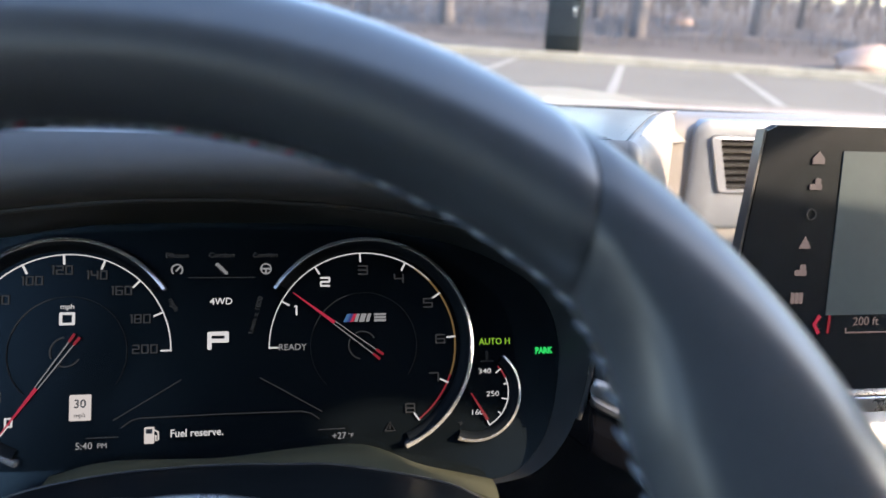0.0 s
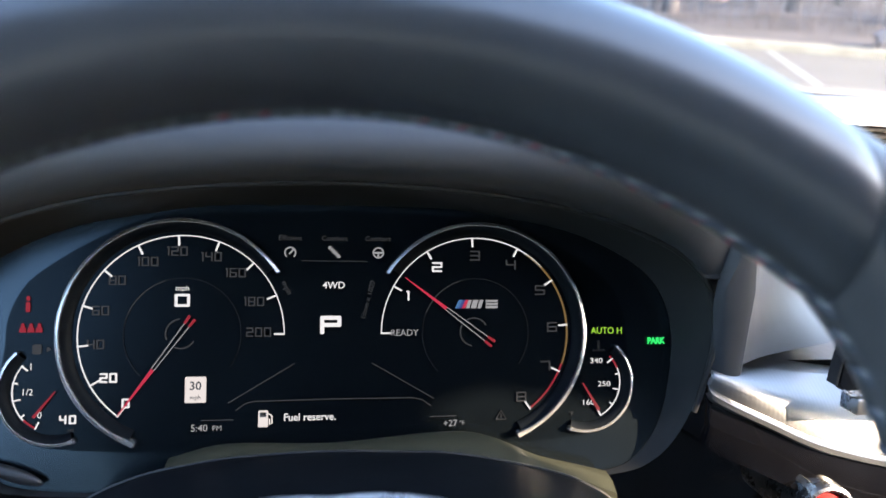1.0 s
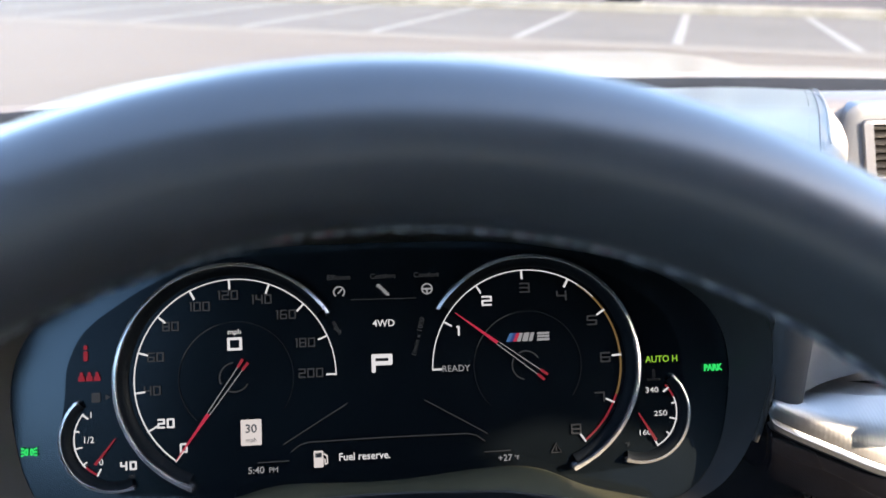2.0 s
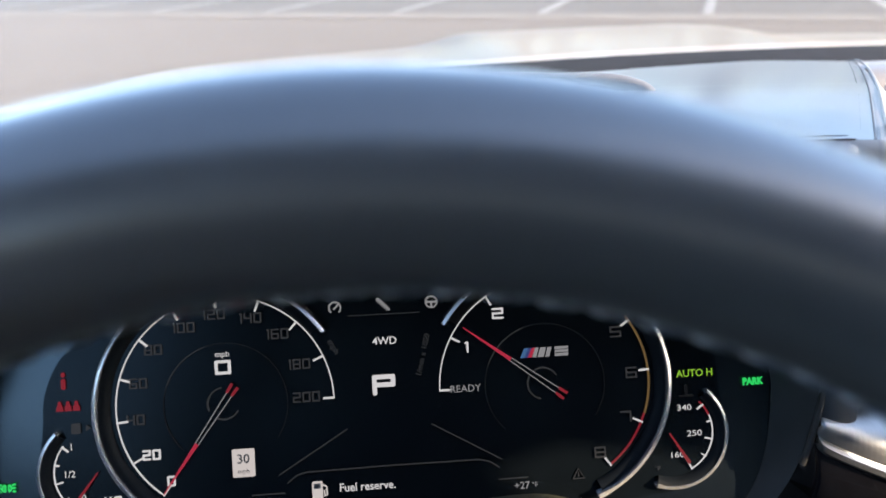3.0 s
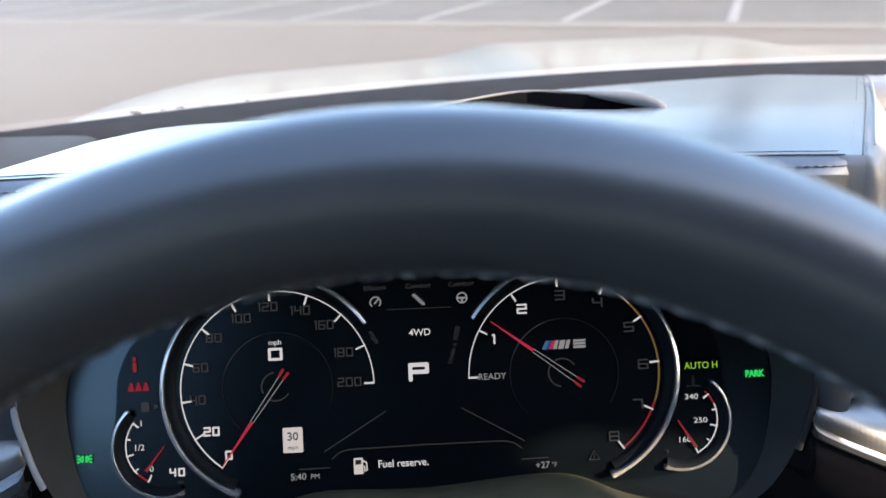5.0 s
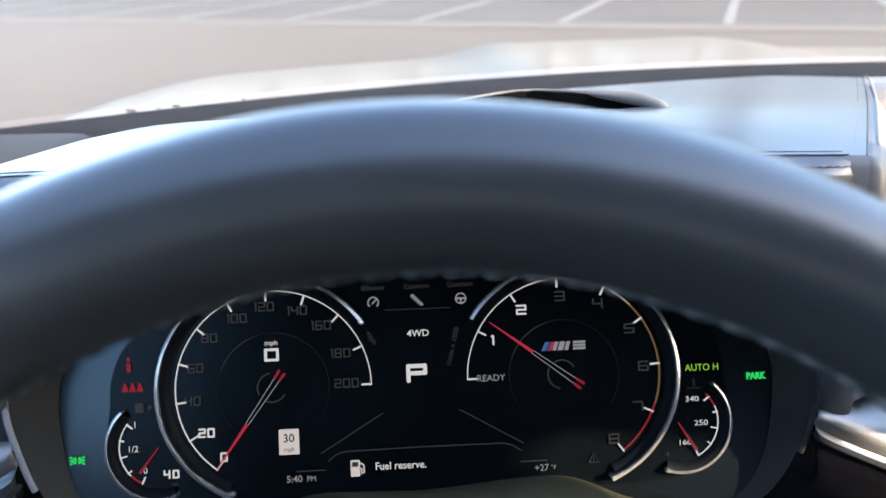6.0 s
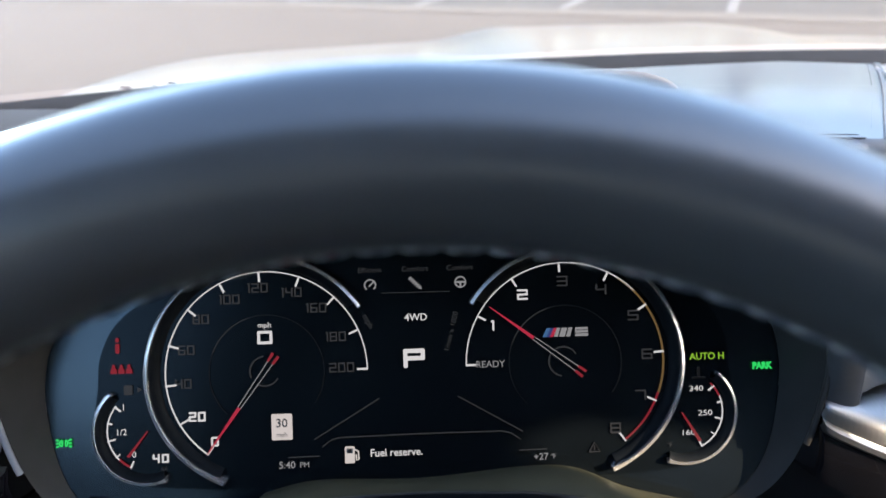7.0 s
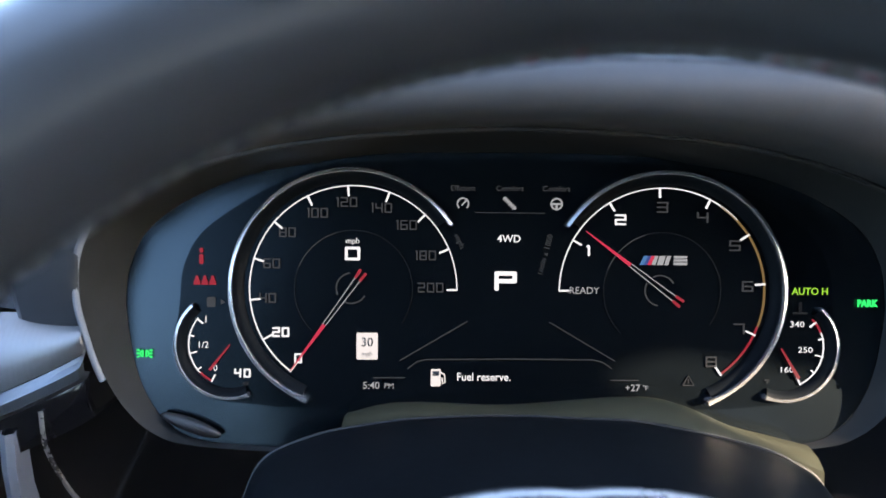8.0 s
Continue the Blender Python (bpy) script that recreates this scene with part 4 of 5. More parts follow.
SEG = {"a": ((0, 1), (1, 1)), "b": ((1, 1), (1, 0.5)), "c": ((1, 0.5), (1, 0)), "d": ((0, 0), (1, 0)), "e": ((0, 0.5), (0, 0)), "f": ((0, 1), (0, 0.5)), "g": ((0, 0.5), (1, 0.5))}
GLYPH = {"0": "abcdef", "1": "bc", "2": "abged", "3": "abgcd", "4": "fgbc", "5": "afgcd", "6": "afgedc", "7": "abc", "8": "abcdefg", "P": "abgef"}


def digits(body, cx, cz, w, h, t, material, parent, gap=1.3, name="numeral"):
    """Squared dial numerals, all sizes in millimetres."""
    t *= 0.84
    total = sum((w * 0.45 if ch == "1" else w) for ch in body) + gap * (len(body) - 1)
    x = cx - total / 2
    polys = []
    for ch in body:
        cw = w * 0.45 if ch == "1" else w
        for sgm in GLYPH[ch]:
            (ax, az), (bx, bz) = SEG[sgm]
            if ch == "1":
                ax = bx = 1
            px0, px1 = x + t / 2 + min(ax, bx) * (cw - t), x + t / 2 + max(ax, bx) * (cw - t)
            pz0, pz1 = cz - h / 2 + t / 2 + min(az, bz) * (h - t), cz - h / 2 + t / 2 + max(az, bz) * (h - t)
            c = 0.28 * t
            polys.append([(px0 - t / 2 + c, pz0 - t / 2), (px1 + t / 2 - c, pz0 - t / 2), (px1 + t / 2, pz0 - t / 2 + c), (px1 + t / 2, pz1 + t / 2 - c),
                          (px1 + t / 2 - c, pz1 + t / 2), (px0 - t / 2 + c, pz1 + t / 2), (px0 - t / 2, pz1 + t / 2 - c), (px0 - t / 2, pz0 - t / 2 + c)])
        if ch == "1":
            polys.append([(x + cw - t * 1.9, cz + h / 2 - t), (x + cw - t * 0.9, cz + h / 2 - t), (x + cw - t * 0.9, cz + h / 2), (x + cw - t * 1.5, cz + h / 2)])
        x += cw + gap
    ms = Mesh()
    for k, pts in enumerate(polys):
        ms.prism([(a * MM, b * MM) for a, b in pts], Y0 - 0.00001 * k, Y1)
    return part(name, ms, material, parent, smooth=False)


def ring(name, cx, cz, r, a0, a1, width, proud, parent, label=""):
    """A chrome ring with a rounded face, its ends cut to a point."""
    rows, n_ = [], 90
    prof = [(-0.5, 0.0), (-0.5, 0.95), (-0.42, 1.0), (0.0, 0.965), (0.40, 0.90), (0.5, 0.80), (0.5, 0.0)]
    for i in range(n_ + 1):
        a = radians(a0 + (a1 - a0) * i / n_)
        wd = width * (1.0 + 0.5 * max(0, 1 - (n_ - i) / 4.0))
        rows.append([((cx + (r + p * wd) * math.cos(a)) * MM, -0.0005 - proud * q * MM, (cz + (r + p * wd) * math.sin(a)) * MM) for p, q in prof])
    ms = Mesh().grid(rows)
    ms.f.append(tuple(range(len(prof))))
    ms.f.append(tuple(len(ms.v) - 1 - k for k in range(len(prof))))
    return part(name, ms, RING_METAL, parent, label)


def wall(name, cx, cz, r0, r1, a0, a1, parent):
    """The black step inside a ring, falling towards the scale."""
    rows = []
    for i in range(91):
        a = radians(a0 + (a1 - a0) * i / 90)
        rows.append([((cx + r * math.cos(a)) * MM, y, (cz + r * math.sin(a)) * MM) for r, y in ((r0, -0.0007), (r0 + 0.6, -0.0022), (r1 - 0.6, -0.0042), (r1, -0.0042))])
    return part(name, Mesh().grid(rows), SHROUD, parent)


# the two dials
speedo = part("speed_dial", Mesh().prism([(x * MM, z * MM) for x, z in arc(-78, 0, 52.6, 0, 360, 72)[:-1]], -0.0008, -0.0002), LCD_GLASS, ic, "round speed dial with pale scale", smooth=False)
revs = part("rev_dial", Mesh().prism([(x * MM, z * MM) for x, z in arc(78, 0, 52.6, 0, 360, 72)[:-1]], -0.0008, -0.0002), LCD_GLASS, ic, "round engine speed dial with pale scale", smooth=False)
ring("ring", -78.6, 0.2, 59.4, 33, 249, 2.1, 6.5, speedo, "satin chrome ring")
ring("ring", 78.6, 0.0, 59.4, 147, -69, 2.1, 6.5, revs, "satin chrome ring")
wall("ring_wall", -78.6, 0.2, 53.4, 58.3, 36, 246, speedo)
wall("ring_wall", 78.6, 0.0, 53.4, 58.3, 144, -66, revs)
CX = 77.5
line("scale_arc", arc(-CX, 0, 51.8, 233, 0, 90), 0.55, WHITE, speedo)
line("scale_arc", arc(CX, 0, 51.8, 180, 44, 60), 0.55, WHITE, revs)
line("amber_arc", arc(CX, 0, 51.6, 56, -20, 40), 0.9, AMBER, revs)
line("red_arc", arc(CX, 0, 51.4, -20, -54, 20), 0.9, DEEP_RED, revs)
for k in range(11):
    a = radians(232.8 - 23.28 * k)
    c, s = math.cos(a), math.sin(a)
    line("tick", [(-CX + 52.1 * c, 52.1 * s), (-CX + 46.6 * c, 46.6 * s)], 0.9, WHITE, speedo, y0=-0.0019)
for k in range(9):
    a = radians(180 - 29.28 * k)
    c, s = math.cos(a), math.sin(a)
    line("tick", [(CX + 52.1 * c, 52.1 * s), (CX + 46.9 * c, 46.9 * s)], 0.9, WHITE, revs, y0=-0.0019)
for body, x, z, bright in (("20", -113.7, -21.7, 1), ("40", -120.3, -4.6, 0), ("60", -118.3, 12.7, 0), ("80", -110.5, 28.3, 0), ("100", -95.8, 38.1, 0), ("120", -81.2, 43.6, 0),
                           ("140", -63.9, 40.8, 0), ("160", -51.4, 32.4, 0), ("180", -41.7, 17.2, 0), ("200", -38.9, 1.1, 0), ("0", -105.0, -34.8, 1)):
    digits(body, x, z, 3.8 if bright else 3.7, 4.9, 1.05 if bright else 0.8, WHITE if bright else DIM, speedo, 0.9)
for body, x, z, bright in (("1", 39.6, 20.2, 1), ("2", 56.1, 35.8, 1), ("3", 77.1, 42.2, 0), ("4", 97.4, 37.2, 0), ("5", 113.9, 23.2, 0), ("6", 120.6, 2.7, 0), ("7", 116.6, -18.7, 0), ("8", 102.8, -35.4, 0)):
    digits(body, x, z, 5.6, 5.4, 1.15 if bright else 0.9, WHITE if bright else DIM, revs)
words("READY", 38.2, 0.0, 4.9, MID, revs)
line("inner_circle", arc(-CX, 0, 29.5, 108, 158, 24), 0.4, DIM, speedo)
line("inner_circle", arc(-CX, 0, 29.5, 158, 225, 24), 0.3, GHOST, speedo)
line("inner_circle", arc(-CX, 0, 29.5, -35, 108, 40), 0.3, GHOST, speedo)
line("inner_circle", arc(CX, 0, 29.5, 108, 158, 24), 0.45, DIM, revs)
line("inner_circle", arc(CX, 0, 29.5, 158, 225, 24), 0.3, GHOST, revs)
line("inner_circle", arc(CX, 0, 29.5, -35, 108, 40), 0.3, GHOST, revs)
for a0, a1 in ((95, 205), (245, 330)):
    line("hub_circle", arc(-CX - 1, 0.5, 7.6, a0, a1, 20), 0.7, DIM, speedo)
for a0, a1 in ((30, 120), (150, 260)):
    line("hub_circle", arc(CX - 1, 0.3, 7.6, a0, a1, 20), 0.7, DIM, revs)
words("mph", -78.0, 24.2, 4.0, WHITE, speedo)
digits("0", -78.0, 17.9, 7.6, 6.8, 1.6, WHITE, speedo)


def needle(x0, z0, x1, z1, parent):
    """A long pointer: red outer half, pale split inner half, red tail."""
    a, b = Vector((x0, z0)), Vector((x1, z1))
    d = (b - a).normalized()
    o = Vector((-d.y, d.x))
    mid = a.lerp(b, 0.52)
    q = lambda p, k: tuple(p + o * k)
    nd = sheet("pointer", [[q(mid, 0.95), q(mid, -0.95), q(b, -0.22), q(b, 0.22)]], RED, parent, "red pointer", -0.0026, -0.0021)
    for s in (1, -1):
        sheet("pointer_edge", [[q(a, s * 1.75), q(a, s * 1.3), q(mid, s * 0.6), q(mid, s * 0.98)]], MID, nd, "", -0.0026, -0.0021)
    for s in (1, -1):
        sheet("pointer_tail", [[q(a - d * 2.0, s * 2.4), q(a - d * 2.0, s * 0.9), q(a + d * 3.0, s * 0.7), q(a + d * 3.0, s * 2.1)]], DEEP_RED, nd, "", -0.0027, -0.00265)


needle(-73.6, 7.4, -108.8, -41.0, speedo)
needle(85.5, -5.2, 38.6, 30.0, revs)

# badge, as plain slanted bars
for x0, x1, material in ((66.0, 67.9, BLUE), (67.9, 69.6, NAVY), (69.6, 71.5, RED)):
    sheet("badge_bar", [[(x0, 13.2), (x1, 13.2), (x1 + 2.2, 17.8), (x0 + 2.2, 17.8)]], material, revs)
for x0, x1 in ((72.0, 73.9), (74.7, 77.6), (78.4, 80.3)):
    sheet("badge_mark", [[(x0, 13.2), (x1, 13.2), (x1 + 1.4, 17.8), (x0 + 1.4, 17.8)]], MID, revs)
for z0, z1 in ((13.2, 14.6), (15.0, 16.2), (16.6, 17.8)):
    sheet("badge_mark", [[(83.0, z0), (89.6, z0), (90.0, z1), (83.4, z1)]], MID, revs)

# the small gauges
for s, nm, lab in ((-1, "fuel_gauge", "small half-ring fuel gauge reading empty"), (1, "oil_gauge", "small half-ring oil temperature gauge reading cold")):
    cx, cz = s * 139.0, -28.0
    a0, a1 = (132, 291) if s < 0 else (48, -111)
    gg = line(nm, arc(cx, cz, 20.6, a0 + (8 if s < 0 else -8), a0 + (112 if s < 0 else -112), 40), 0.5, WHITE, ic, label=lab)
    ring("ring", cx, cz, 26.6, a0, a1, 1.7, 4.5, gg, "satin chrome half ring")
    wall("ring_wall", cx, cz, 22.0, 25.8, a0, a1, gg)
    for k in range(5):
        a = radians(a0 + (10 + 25.5 * k) * (1 if s < 0 else -1))
        line("tick", [(cx + 20.9 * math.cos(a), cz + 20.9 * math.sin(a)), (cx + (17.0 if k % 2 == 0 else 18.4) * math.cos(a), cz + (17.0 if k % 2 == 0 else 18.4) * math.sin(a))], 0.7, WHITE, gg, y0=-0.0019)
    e0 = a0 + (92 if s < 0 else 2 - 6)
    line("red_arc", arc(cx, cz, 20.4, e0, e0 + (20 if s < 0 else -22), 10), 0.8, DEEP_RED, gg, y0=-0.0018)
    if s < 0:
        words("1", -151.0, -15.6, 4.6, WHITE, gg)
        words("1/2", -152.5, -28.4, 4.6, WHITE, gg)
        words("0", -146.3, -40.0, 4.6, WHITE, gg)
        sheet("pointer", [[(-149.6, -40.4), (-148.3, -41.2), (-138.6, -28.2), (-139.0, -27.8)]], DEEP_RED, gg, "", -0.0026, -0.0021)
    else:
        words("340", 146.0, -16.4, 4.1, WHITE, gg, 1.25)
        words("250", 150.4, -29.3, 4.1, WHITE, gg, 1.25)
        words("160", 141.0, -39.4, 4.1, WHITE, gg, 1.25)
        sheet("pointer", [[(147.6, -43.0), (146.2, -44.0), (137.4, -28.6), (138.0, -28.2)]], DEEP_RED, gg, "", -0.0026, -0.0021)
        words("°F", 131.0, -45.5, 3.2, FAINT, gg)

# telltales
words("AUTO H", 152.3, 0.3, 5.1, LIME, wide=0.95, bold=0.05)
words("PARK", 181.3, -5.6, 4.7, GREEN, wide=0.88, bold=0.3)
lt = Mesh()
for s in (-1, 1):
    lt.stroke([((-181.6 + s * (0.8 + 1.3 * math.cos(radians(a)))) * MM, (-32.8 + 1.5 * math.sin(radians(a))) * MM) for a in range(-90, 91, 20)], 0.7 * MM, Y0, Y1)
    lt.stroke([((-181.6 + s * 0.8) * MM, -34.3 * MM), ((-181.6 + s * 0.8) * MM, -31.3 * MM)], 0.6 * MM, Y0, Y1)
    for dz in (-1.8, 0, 1.8):
        lt.stroke([((-181.6 + s * 2.5) * MM, (-32.8 + dz * 0.8) * MM), ((-181.6 + s * 3.9) * MM, (-32.8 + dz) * MM)], 0.9 * MM, Y0, Y1)
part("light_symbol", lt, GREEN, ic, "green side light symbol", smooth=False)
sheet("warning_symbol", [rounded(1.6, 2.4, 0.75, -153.3, 19.0), rounded(1.9, 5.0, 0.6, -153.3, 14.6)], DEEP_RED, ic, "red warning symbol")
belt = Mesh()
for dx in (-3.9, 0, 3.9):
    for w0, w1, z0, z1 in ((3.3, 2.7, 1.8, 4.2), (1.9, 1.0, 4.2, 6.4)):
        belt.prism([((-151.6 + dx - w0 / 2) * MM, z0 * MM), ((-151.6 + dx + w0 / 2) * MM, z0 * MM), ((-151.6 + dx + w1 / 2) * MM, z1 * MM), ((-151.6 + dx - w1 / 2) * MM, z1 * MM)], Y0, Y1)
part("seat_symbol", belt, DEEP_RED, ic, "row of three red seat symbols", smooth=False)
sheet("pump_symbol", [rounded(4.2, 5.0, 0.7, -148.4, -6.8), [(-143.6, -5.4), (-143.6, -8.2), (-141.4, -6.8)]], FAINT, ic)
sheet("coolant_symbol", [rounded(1.4, 5.0, 0.6, 147.5, -7.5), rounded(7.0, 0.9, 0.4, 147.5, -10.6)], GHOST, ic)
line("triangle_symbol", [(88.6, -47.4), (94.2, -47.4), (91.4, -42.6), (88.6, -47.4)], 0.5, DIM)
line("triangle_mark", [(91.4, -44.3), (91.4, -46.4)], 0.5, DIM)

# middle of the display
digits("P", -1.3, 4.6, 11.2, 9.8, 2.6, WHITE, ic, name="gear_letter")
words("4WD", 0.2, 25.7, 5.2, WHITE, bold=0.05)
for x, body in ((-23.0, "Efficient"), (0.4, "Comfort"), (23.7, "Comfort")):
    words(body, x, 50.9, 3.9, FAINT)
g1 = Mesh().stroke([(p[0] * MM, p[1] * MM) for p in arc(-23, 43.2, 2.8, -50, 230, 24)], 0.75 * MM, Y0, Y1).stroke([(-23.6 * MM, 42.4 * MM), (-21.2 * MM, 45.0 * MM)], 0.8 * MM, Y0 - 0.0001, Y1)
part("mode_symbol", g1, MID, ic, "small dial symbol", smooth=False)
g2 = Mesh()
for k in range(6):
    x, z = -2.1 + 0.95 * k, 46.0 - 0.95 * k
    g2.stroke([((x - 0.9) * MM, (z - 0.75) * MM), ((x + 0.9) * MM, (z + 0.75) * MM)], 0.55 * MM, Y0, Y1)
g2.stroke([(-2.6 * MM, 46.6 * MM), (3.4 * MM, 40.6 * MM)], 0.8 * MM, Y0 - 0.0001, Y1)
part("mode_symbol", g2, MID, ic, "small damper symbol", smooth=False)
g3 = Mesh().stroke([(p[0] * MM, p[1] * MM) for p in arc(23.9, 43.4, 2.7, 0, 360, 28)], 0.75 * MM, Y0, Y1)
for a in (0, 180, 270):
    g3.stroke([(23.9 * MM, 43.4 * MM), ((23.9 + 2.6 * math.cos(radians(a))) * MM, (43.4 + 2.6 * math.sin(radians(a))) * MM)], 1.0 * MM, Y0 - 0.0001, Y1)
part("mode_symbol", g3, MID, ic, "small wheel symbol", smooth=False)
line("rule", [(-17, 38.9), (18, 38.7)], 0.3, FAINT)
line("lane_line", [(-54.0, -35.6), (-20.2, -15.7)], 0.5, DIM)
line("lane_line", [(20.8, -15.9), (54.0, -35.3)], 0.5, DIM)
line("message_frame", [(-50, -39.6), (-45.5, -36.2), (-41, -35.1), (0, -34.6), (43, -34.8), (48, -36.0), (52.5, -39.2)], 0.5, DIM)
line("rule", [(-67.5, -44.4), (-51.5, -44.3)], 0.4, FAINT)
line("rule", [(52, -45.1), (66.5, -45.0)], 0.4, FAINT)
words("Fuel reserve.", -25.6, -43.9, 5.6, WHITE, align="LEFT", wide=0.94, bold=0.06)
pump = [rounded(5.0, 8.6, 0.6, -36.0, -44.2)]
pm = sheet("pump_symbol", pump, SIGN, ic, "white fuel pump symbol")
sheet("pump_window", [rounded(3.2, 2.4, 0.2, -36.0, -42.0)], INK, pm, "", Y0 - 0.0003, Y0 - 0.0001)
line("pump_hose", [(-33.4, -41.6), (-31.6, -42.6), (-31.4, -46.6), (-32.6, -47.2), (-32.8, -44.2)], 0.7, SIGN, pm)
words("5:40", -68.4, -48.4, 5.0, MID, bold=0.03)
words("PM", -59.4, -48.6, 3.9, MID)
words("+27", 63.2, -49.0, 4.9, MID, bold=0.03)
words("°F", 69.6, -49.0, 3.4, MID)
words("mph", -24.6, 24.4, 4.4, FAINT, turn=-62)
words("1/min x 1000", 18.4, 17.8, 4.0, FAINT, turn=75)
words("mi", -131.2, -47.6, 3.2, FAINT)
digits("40", -132.8, -42.4, 3.4, 4.4, 0.95, WHITE, ic)
sg = sheet("speed_sign", [rounded(10.6, 13.4, 0.6, -70.5, -28.5)], SIGN, ic, "lit white speed limit sign")
words("30", -70.5, -26.6, 6.2, INK, sg, bold=0.06, y=-0.0019)
words("mph", -70.5, -32.4, 3.2, INK, sg, y=-0.0019)
kn = []
for i in range(9):
    a = -math.pi / 2 + math.pi * i / 8
    kn.append([(0.016 * math.sin(a), 0.0032 * math.cos(a) * math.cos(b), 0.0036 * math.cos(a) * math.sin(b)) for b in (math.tau * j / 14 for j in range(14))])
part("trip_button", Mesh().grid(kn, close_u=True), BEZEL_GREY, ic, "slim satin trip button", m=pose(-0.1575, -0.004, -0.0680, 0, 20, 0))

# lower ledge of the cluster and the column shroud in front of it
top_e = smooth_line([(-0.080, -0.016, -0.0600), (-0.053, -0.016, -0.0545), (0, -0.016, -0.0555),
                     (0.053, -0.016, -0.0515), (0.080, -0.016, -0.0530), (0.107, -0.016, -0.0640), (0.132, -0.015, -0.0705), (0.146, -0.0145, -0.0740)], 5)
bot_e = [(x * 1.0, -0.030, min(z - 0.006, -0.0605 - 1.05 * max(0, abs(x) - 0.045) ** 2 * 2.0)) for x, y, z in top_e]
back_e = [(x, -0.001, z - 0.002) for x, y, z in top_e]
part("lower_ledge", Mesh().grid([back_e, top_e, [((a[0] + b[0]) / 2, (a[1] + b[1]) / 2 - 0.002, (a[2] + b[2]) / 2 + 0.001) for a, b in zip(top_e, bot_e)], bot_e,
                                 [(x, y - 0.001, z - 0.03) for x, y, z in bot_e]]), LEDGE, ic, "satin ledge under the display")

col = thing("steering_column", "black moulded steering column shroud behind the wheel", "column shroud", PANEL)
prof = smooth_line([(-0.136, -0.160), (-0.131, -0.115), (-0.125, -0.0955), (-0.1150, -0.0765), (-0.0915, -0.0657), (-0.0677, -0.0607), (-0.0415, -0.0576), (0, -0.0563), (0.0346, -0.0576),
                    (0.058, -0.0588), (0.090, -0.0645), (0.1165, -0.0711), (0.130, -0.0769), (0.142, -0.0844), (0.148, -0.0955), (0.153, -0.115), (0.157, -0.160)], 5)
rows = []
for y, k, dz in smooth_line([(-0.026, 0.99, -0.003), (-0.031, 1.0, 0.0), (-0.05, 0.985, -0.003), (-0.08, 0.955, -0.009), (-0.12, 0.87, -0.019), (-0.16, 0.74, -0.033), (-0.175, 0.64, -0.045), (-0.178, 0.3, -0.078)], 3):
    rows.append([(x * k, y, z + dz) for x, z in prof])
part("shroud", Mesh().grid(rows), SHROUD, col)
part("edge", Mesh().tube([(x, -0.0308, z + 0.0004) for x, z in prof[8:-8]], 0.0007, 6), BEZEL_GREY, col, "thin satin edge")

# ---- steering wheel: x right, y away from the driver, z up in the plane of the rim ----
WHEEL = PANEL @ pose(0.0027, -0.2797, -0.0967, -10.33, 0, 1.29)
sw = thing("steering_wheel", "thick black leather sports steering wheel with coloured stitching", "steering wheel", WHEEL)
RW, TR = 0.1769, 0.0180


def rim_point(a, phi, grow=1.0):
    """a: degrees from the top, clockwise; phi: round the tube, 0 outside, 90 towards the driver."""
    r = TR * grow
    p = radians(phi)
    crease = 152 + 0.9 * max(-25, min(25, a))
    r *= 1 + 0.005 * noise.noise((3.2 * math.cos(p), 3.2 * math.sin(p), a / 16)) + 0.018 * max(0.25, 1 - max(0, abs(a) - 22) / 10) * math.exp(-((phi - crease) / 9.0) ** 2) - 0.05 * math.exp(-((phi - 190) / 8.0) ** 2)
    e = (math.sin(radians(a)), math.cos(radians(a)))
    thumb = float(np.interp(abs(a), (42, 48, 54.5, 61, 70, 82, 96), (0, 0.0055, 0.0145, 0.0190, 0.0200, 0.0130, 0)))      # the thumb rest
    rad = RW + r * math.cos(p) - thumb * max(0.0, -math.cos(p))
    return (e[0] * rad, -1.018 * r * math.sin(p), e[1] * rad)


def seam_angle(phi):
    """The slanted leather seams: degrees from the top, further round on the inside of the rim."""
    p = min(phi, 360 - phi)
    return 30.5 + 0.065 * p + 1.9 * math.sin(radians(p))


def rim_section(start, end, swell=0.0):
    rows, n_ = [], 60
    for i in range(n_ + 1):
        row = []
        for phi in range(0, 360, 6):
            a0, a1 = start(phi), end(phi)
            a = a0 + (a1 - a0) * (i / n_)
            edge = min(a - a0, a1 - a) * math.pi / 180 * RW
            row.append(rim_point(a, phi, 1 - 0.035 * math.exp(-edge / 0.0007) + swell * min(1, edge / 0.02)))
        rows.append(row)
    ms = Mesh().grid(rows, close_u=True)
    k = len(rows[0])
    ms.f.append(tuple(range(k)))
    ms.f.append(tuple(len(ms.v) - 1 - j for j in range(k)))
    return ms


part("rim_top", rim_section(lambda p: -seam_angle(p), seam_angle), RIM_LEATHER, sw, "smooth black leather")
part("rim_side", rim_section(lambda p: seam_angle(p) + 0.25, lambda p: 137, 0.008), GRIP_LEATHER, sw, "grained black leather grip")
part("rim_side", rim_section(lambda p: -137, lambda p: -seam_angle(p) - 0.25, 0.008), GRIP_LEATHER, sw, "grained black leather grip")
part("rim_bottom", rim_section(lambda p: 137.3, lambda p: 222.7), RIM_LEATHER, sw)

# cross stitches round the inside of the rim


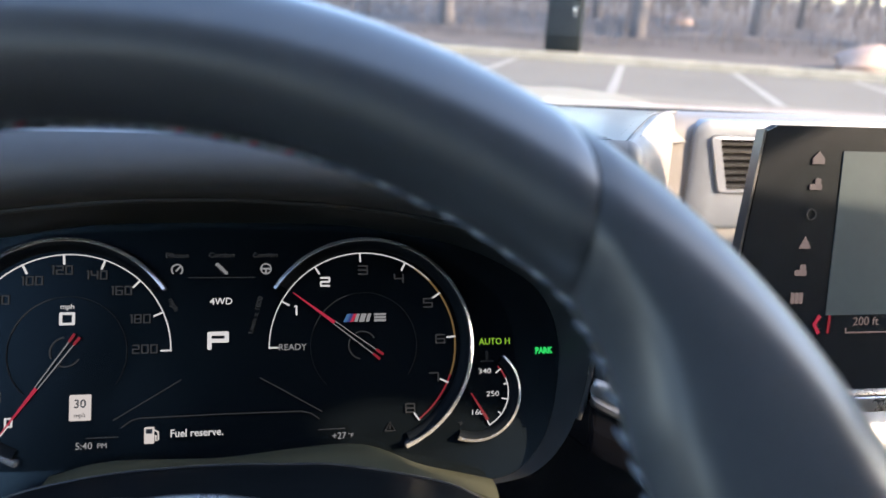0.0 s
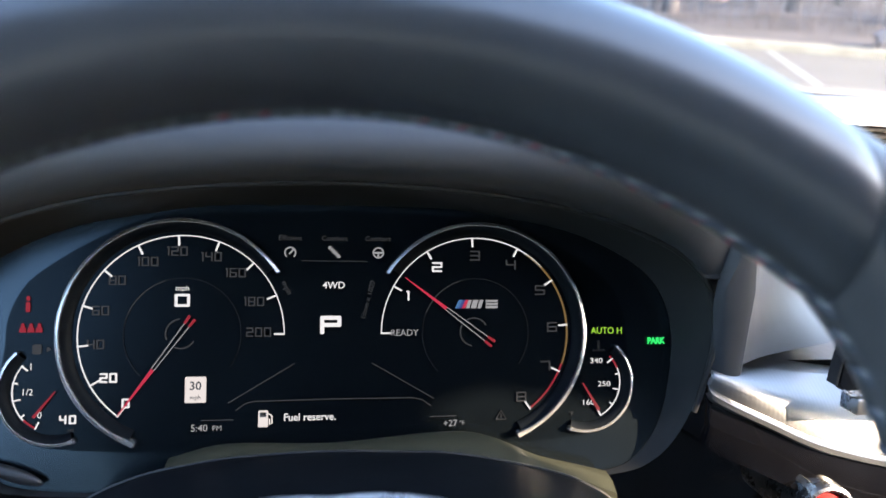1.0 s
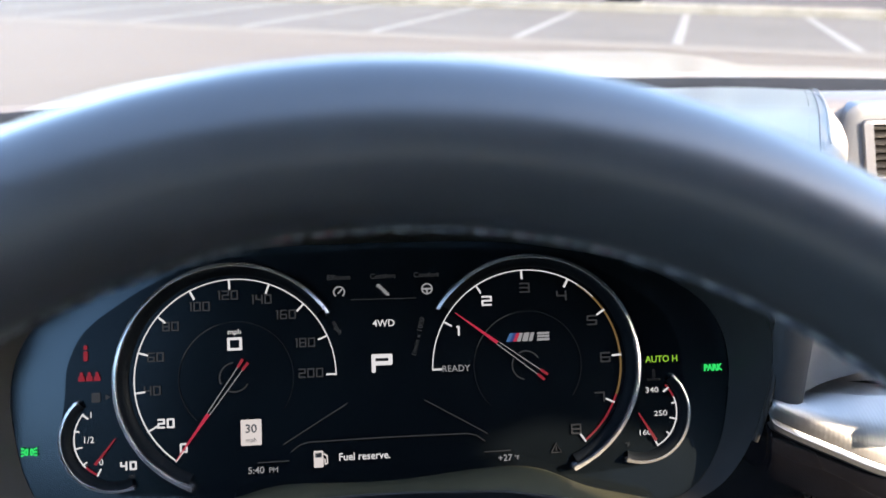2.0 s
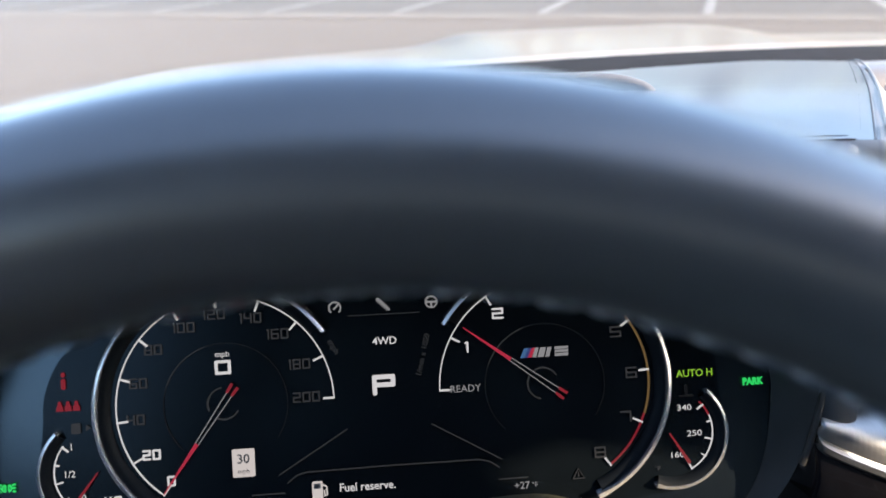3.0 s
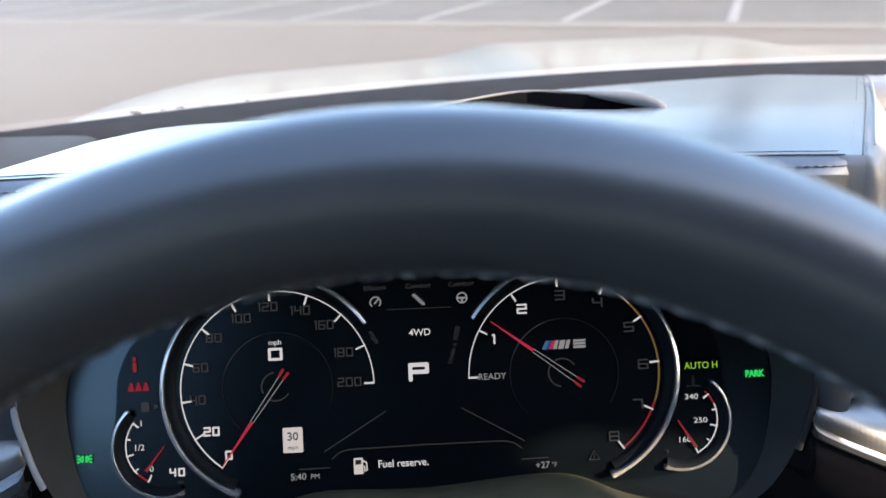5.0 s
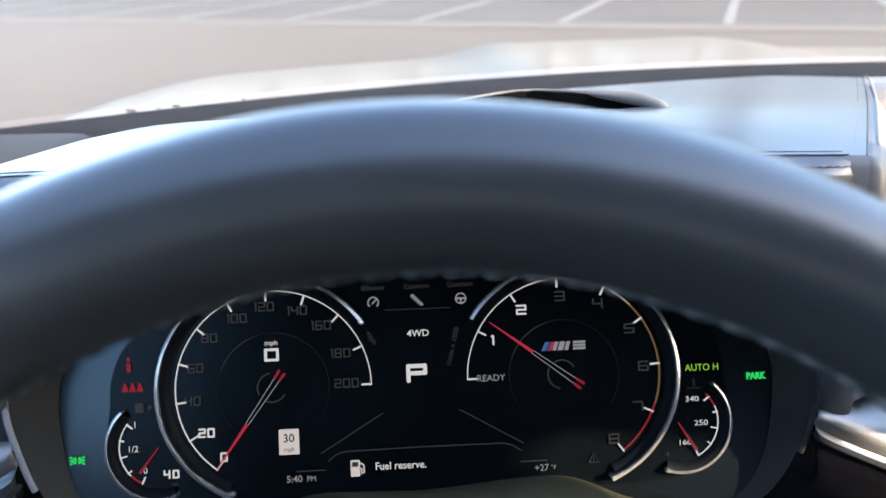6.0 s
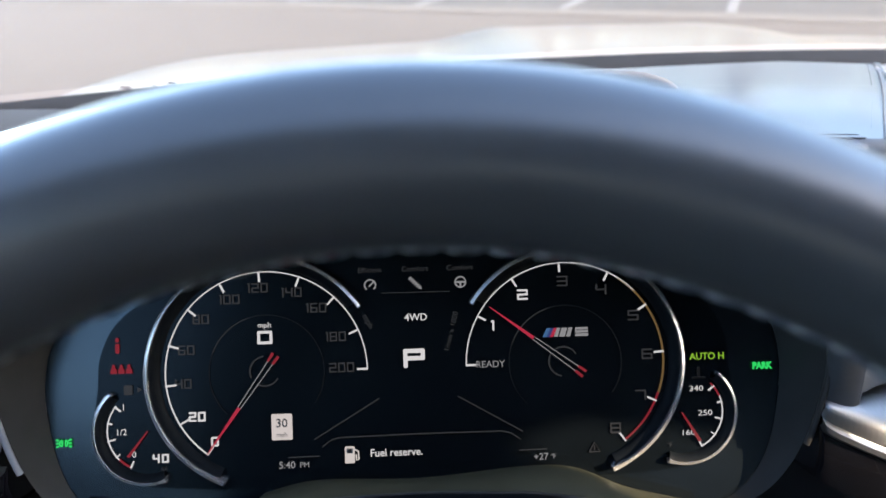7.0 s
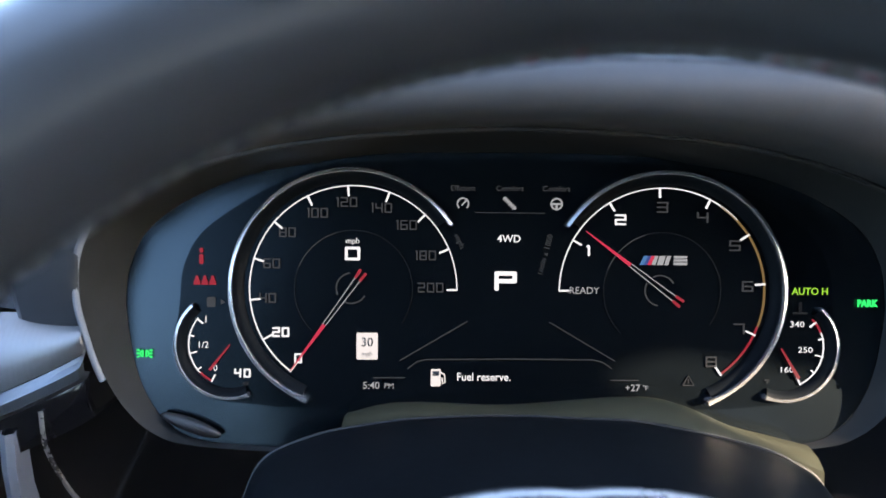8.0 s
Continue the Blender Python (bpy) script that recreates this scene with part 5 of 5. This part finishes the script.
def thread(material, length, lean, thick):
    return Mesh().tube([(-length / 2, 0, -lean / 2), (-length / 4, -0.0003, -lean / 4), (0, -0.0005, 0), (length / 4, -0.0003, lean / 4), (length / 2, 0, lean / 2)],
                       [thick * 0.6, thick, thick, thick, thick * 0.6], 6).data("stitch", material)


T_PALE, T_LOW = thread(THREAD_PALE, 0.0034, 0.0016, 0.00034), thread(THREAD_PALE, 0.0038, 0.0012, 0.00030)
T_RED, T_BLUE = thread(THREAD_RED, 0.0040, 0.0006, 0.00036), thread(THREAD_BLUE, 0.0066, 0.0016, 0.00085)
T_CORD, T_TIP = thread(THREAD_BLUE, 0.0088, 0.0034, 0.0010), thread(THREAD_PALE, 0.0030, 0.0020, 0.00030)
TOP_SET = ((T_PALE, 0.0, 183), (T_LOW, 1.4, 187), (T_BLUE, 0.9, 190), (T_RED, 0.3, 188))
SIDE_SET = ((T_CORD, 0.6, 186), (T_TIP, 0.0, 182), (T_RED, 0.4, 195))
STEP = 3.0
for k in range(69):
    a = -102 + STEP * k
    for me, da, phi in (SIDE_SET if 17 < a < 120 else TOP_SET):
        p = Vector(rim_point(a + da, phi, 1.005))
        nrm = (p - Vector(rim_point(a + da, phi, 0.9))).normalized()
        tang = Vector((math.cos(radians(a + da)), 0, -math.sin(radians(a + da))))
        m = Matrix.Identity(4)
        yax = -nrm
        zax = tang.cross(yax)
        for r_ in range(3):
            m[r_][0], m[r_][1], m[r_][2], m[r_][3] = tang[r_], yax[r_], zax[r_], p[r_]
        if me is T_RED and abs(a) < 5 or (a < -10 and me is T_RED):
            continue
        part("stitch", me, None, sw, m=m)

# hub, spokes
HUB_Y = 0.083      # the wheel is dished
hub = Mesh()
ho = [(0.086 * math.cos(a) * (1 + 0.10 * abs(math.sin(2 * a))), 0.0737 * math.sin(a) * (1 + 0.06 * abs(math.sin(2 * a)))) for a in (math.tau * k / 72 for k in range(72))]
hub.grid([[(x * s_, y + HUB_Y, z * s_) for x, z in ho] for s_, y in ((0.92, 0.03), (1.0, 0.015), (1.0, -0.004), (0.95, -0.013), (0.8, -0.018), (0.4, -0.02), (0.05, -0.02))], close_u=True)
part("hub", hub, SOFT_BLACK, sw, "black airbag cover")
hr = Mesh().tube([(x * 1.01, HUB_Y - 0.002, z * 1.01) for x, z in ho] + [(ho[0][0] * 1.01, HUB_Y - 0.002, ho[0][1] * 1.01)], 0.0014, 8)
part("hub_ring", hr, CHROME, sw, "satin metal edge round the airbag cover")
for s in (1, -1):
    sp = Mesh()
    sp.grid([[(s * x, y0 + dy, z) for x, y0, z in ((0.066, HUB_Y, zz), (0.10, HUB_Y - 0.02, zz * 0.9 + dz2), (0.135, 0.03, zz * 0.9 + dz2), (0.160, 0.002, zz * 0.9 + dz2))] for zz, dz2, dy in
             ((0.030, 0.0, 0.012), (0.032, 0.0, -0.004), (0.0, 0.0, -0.008), (-0.028, 0.0, -0.004), (-0.030, 0.0, 0.012))])
    part("spoke", sp, SOFT_BLACK, sw)
sp = Mesh().grid([[(x, y, z) for y, z in ((HUB_Y, -0.055), (0.04, -0.11), (0.0, -0.160))] for x in (-0.03, -0.012, 0.012, 0.03)])
part("spoke", sp, CHROME, sw, "satin metal lower spoke")
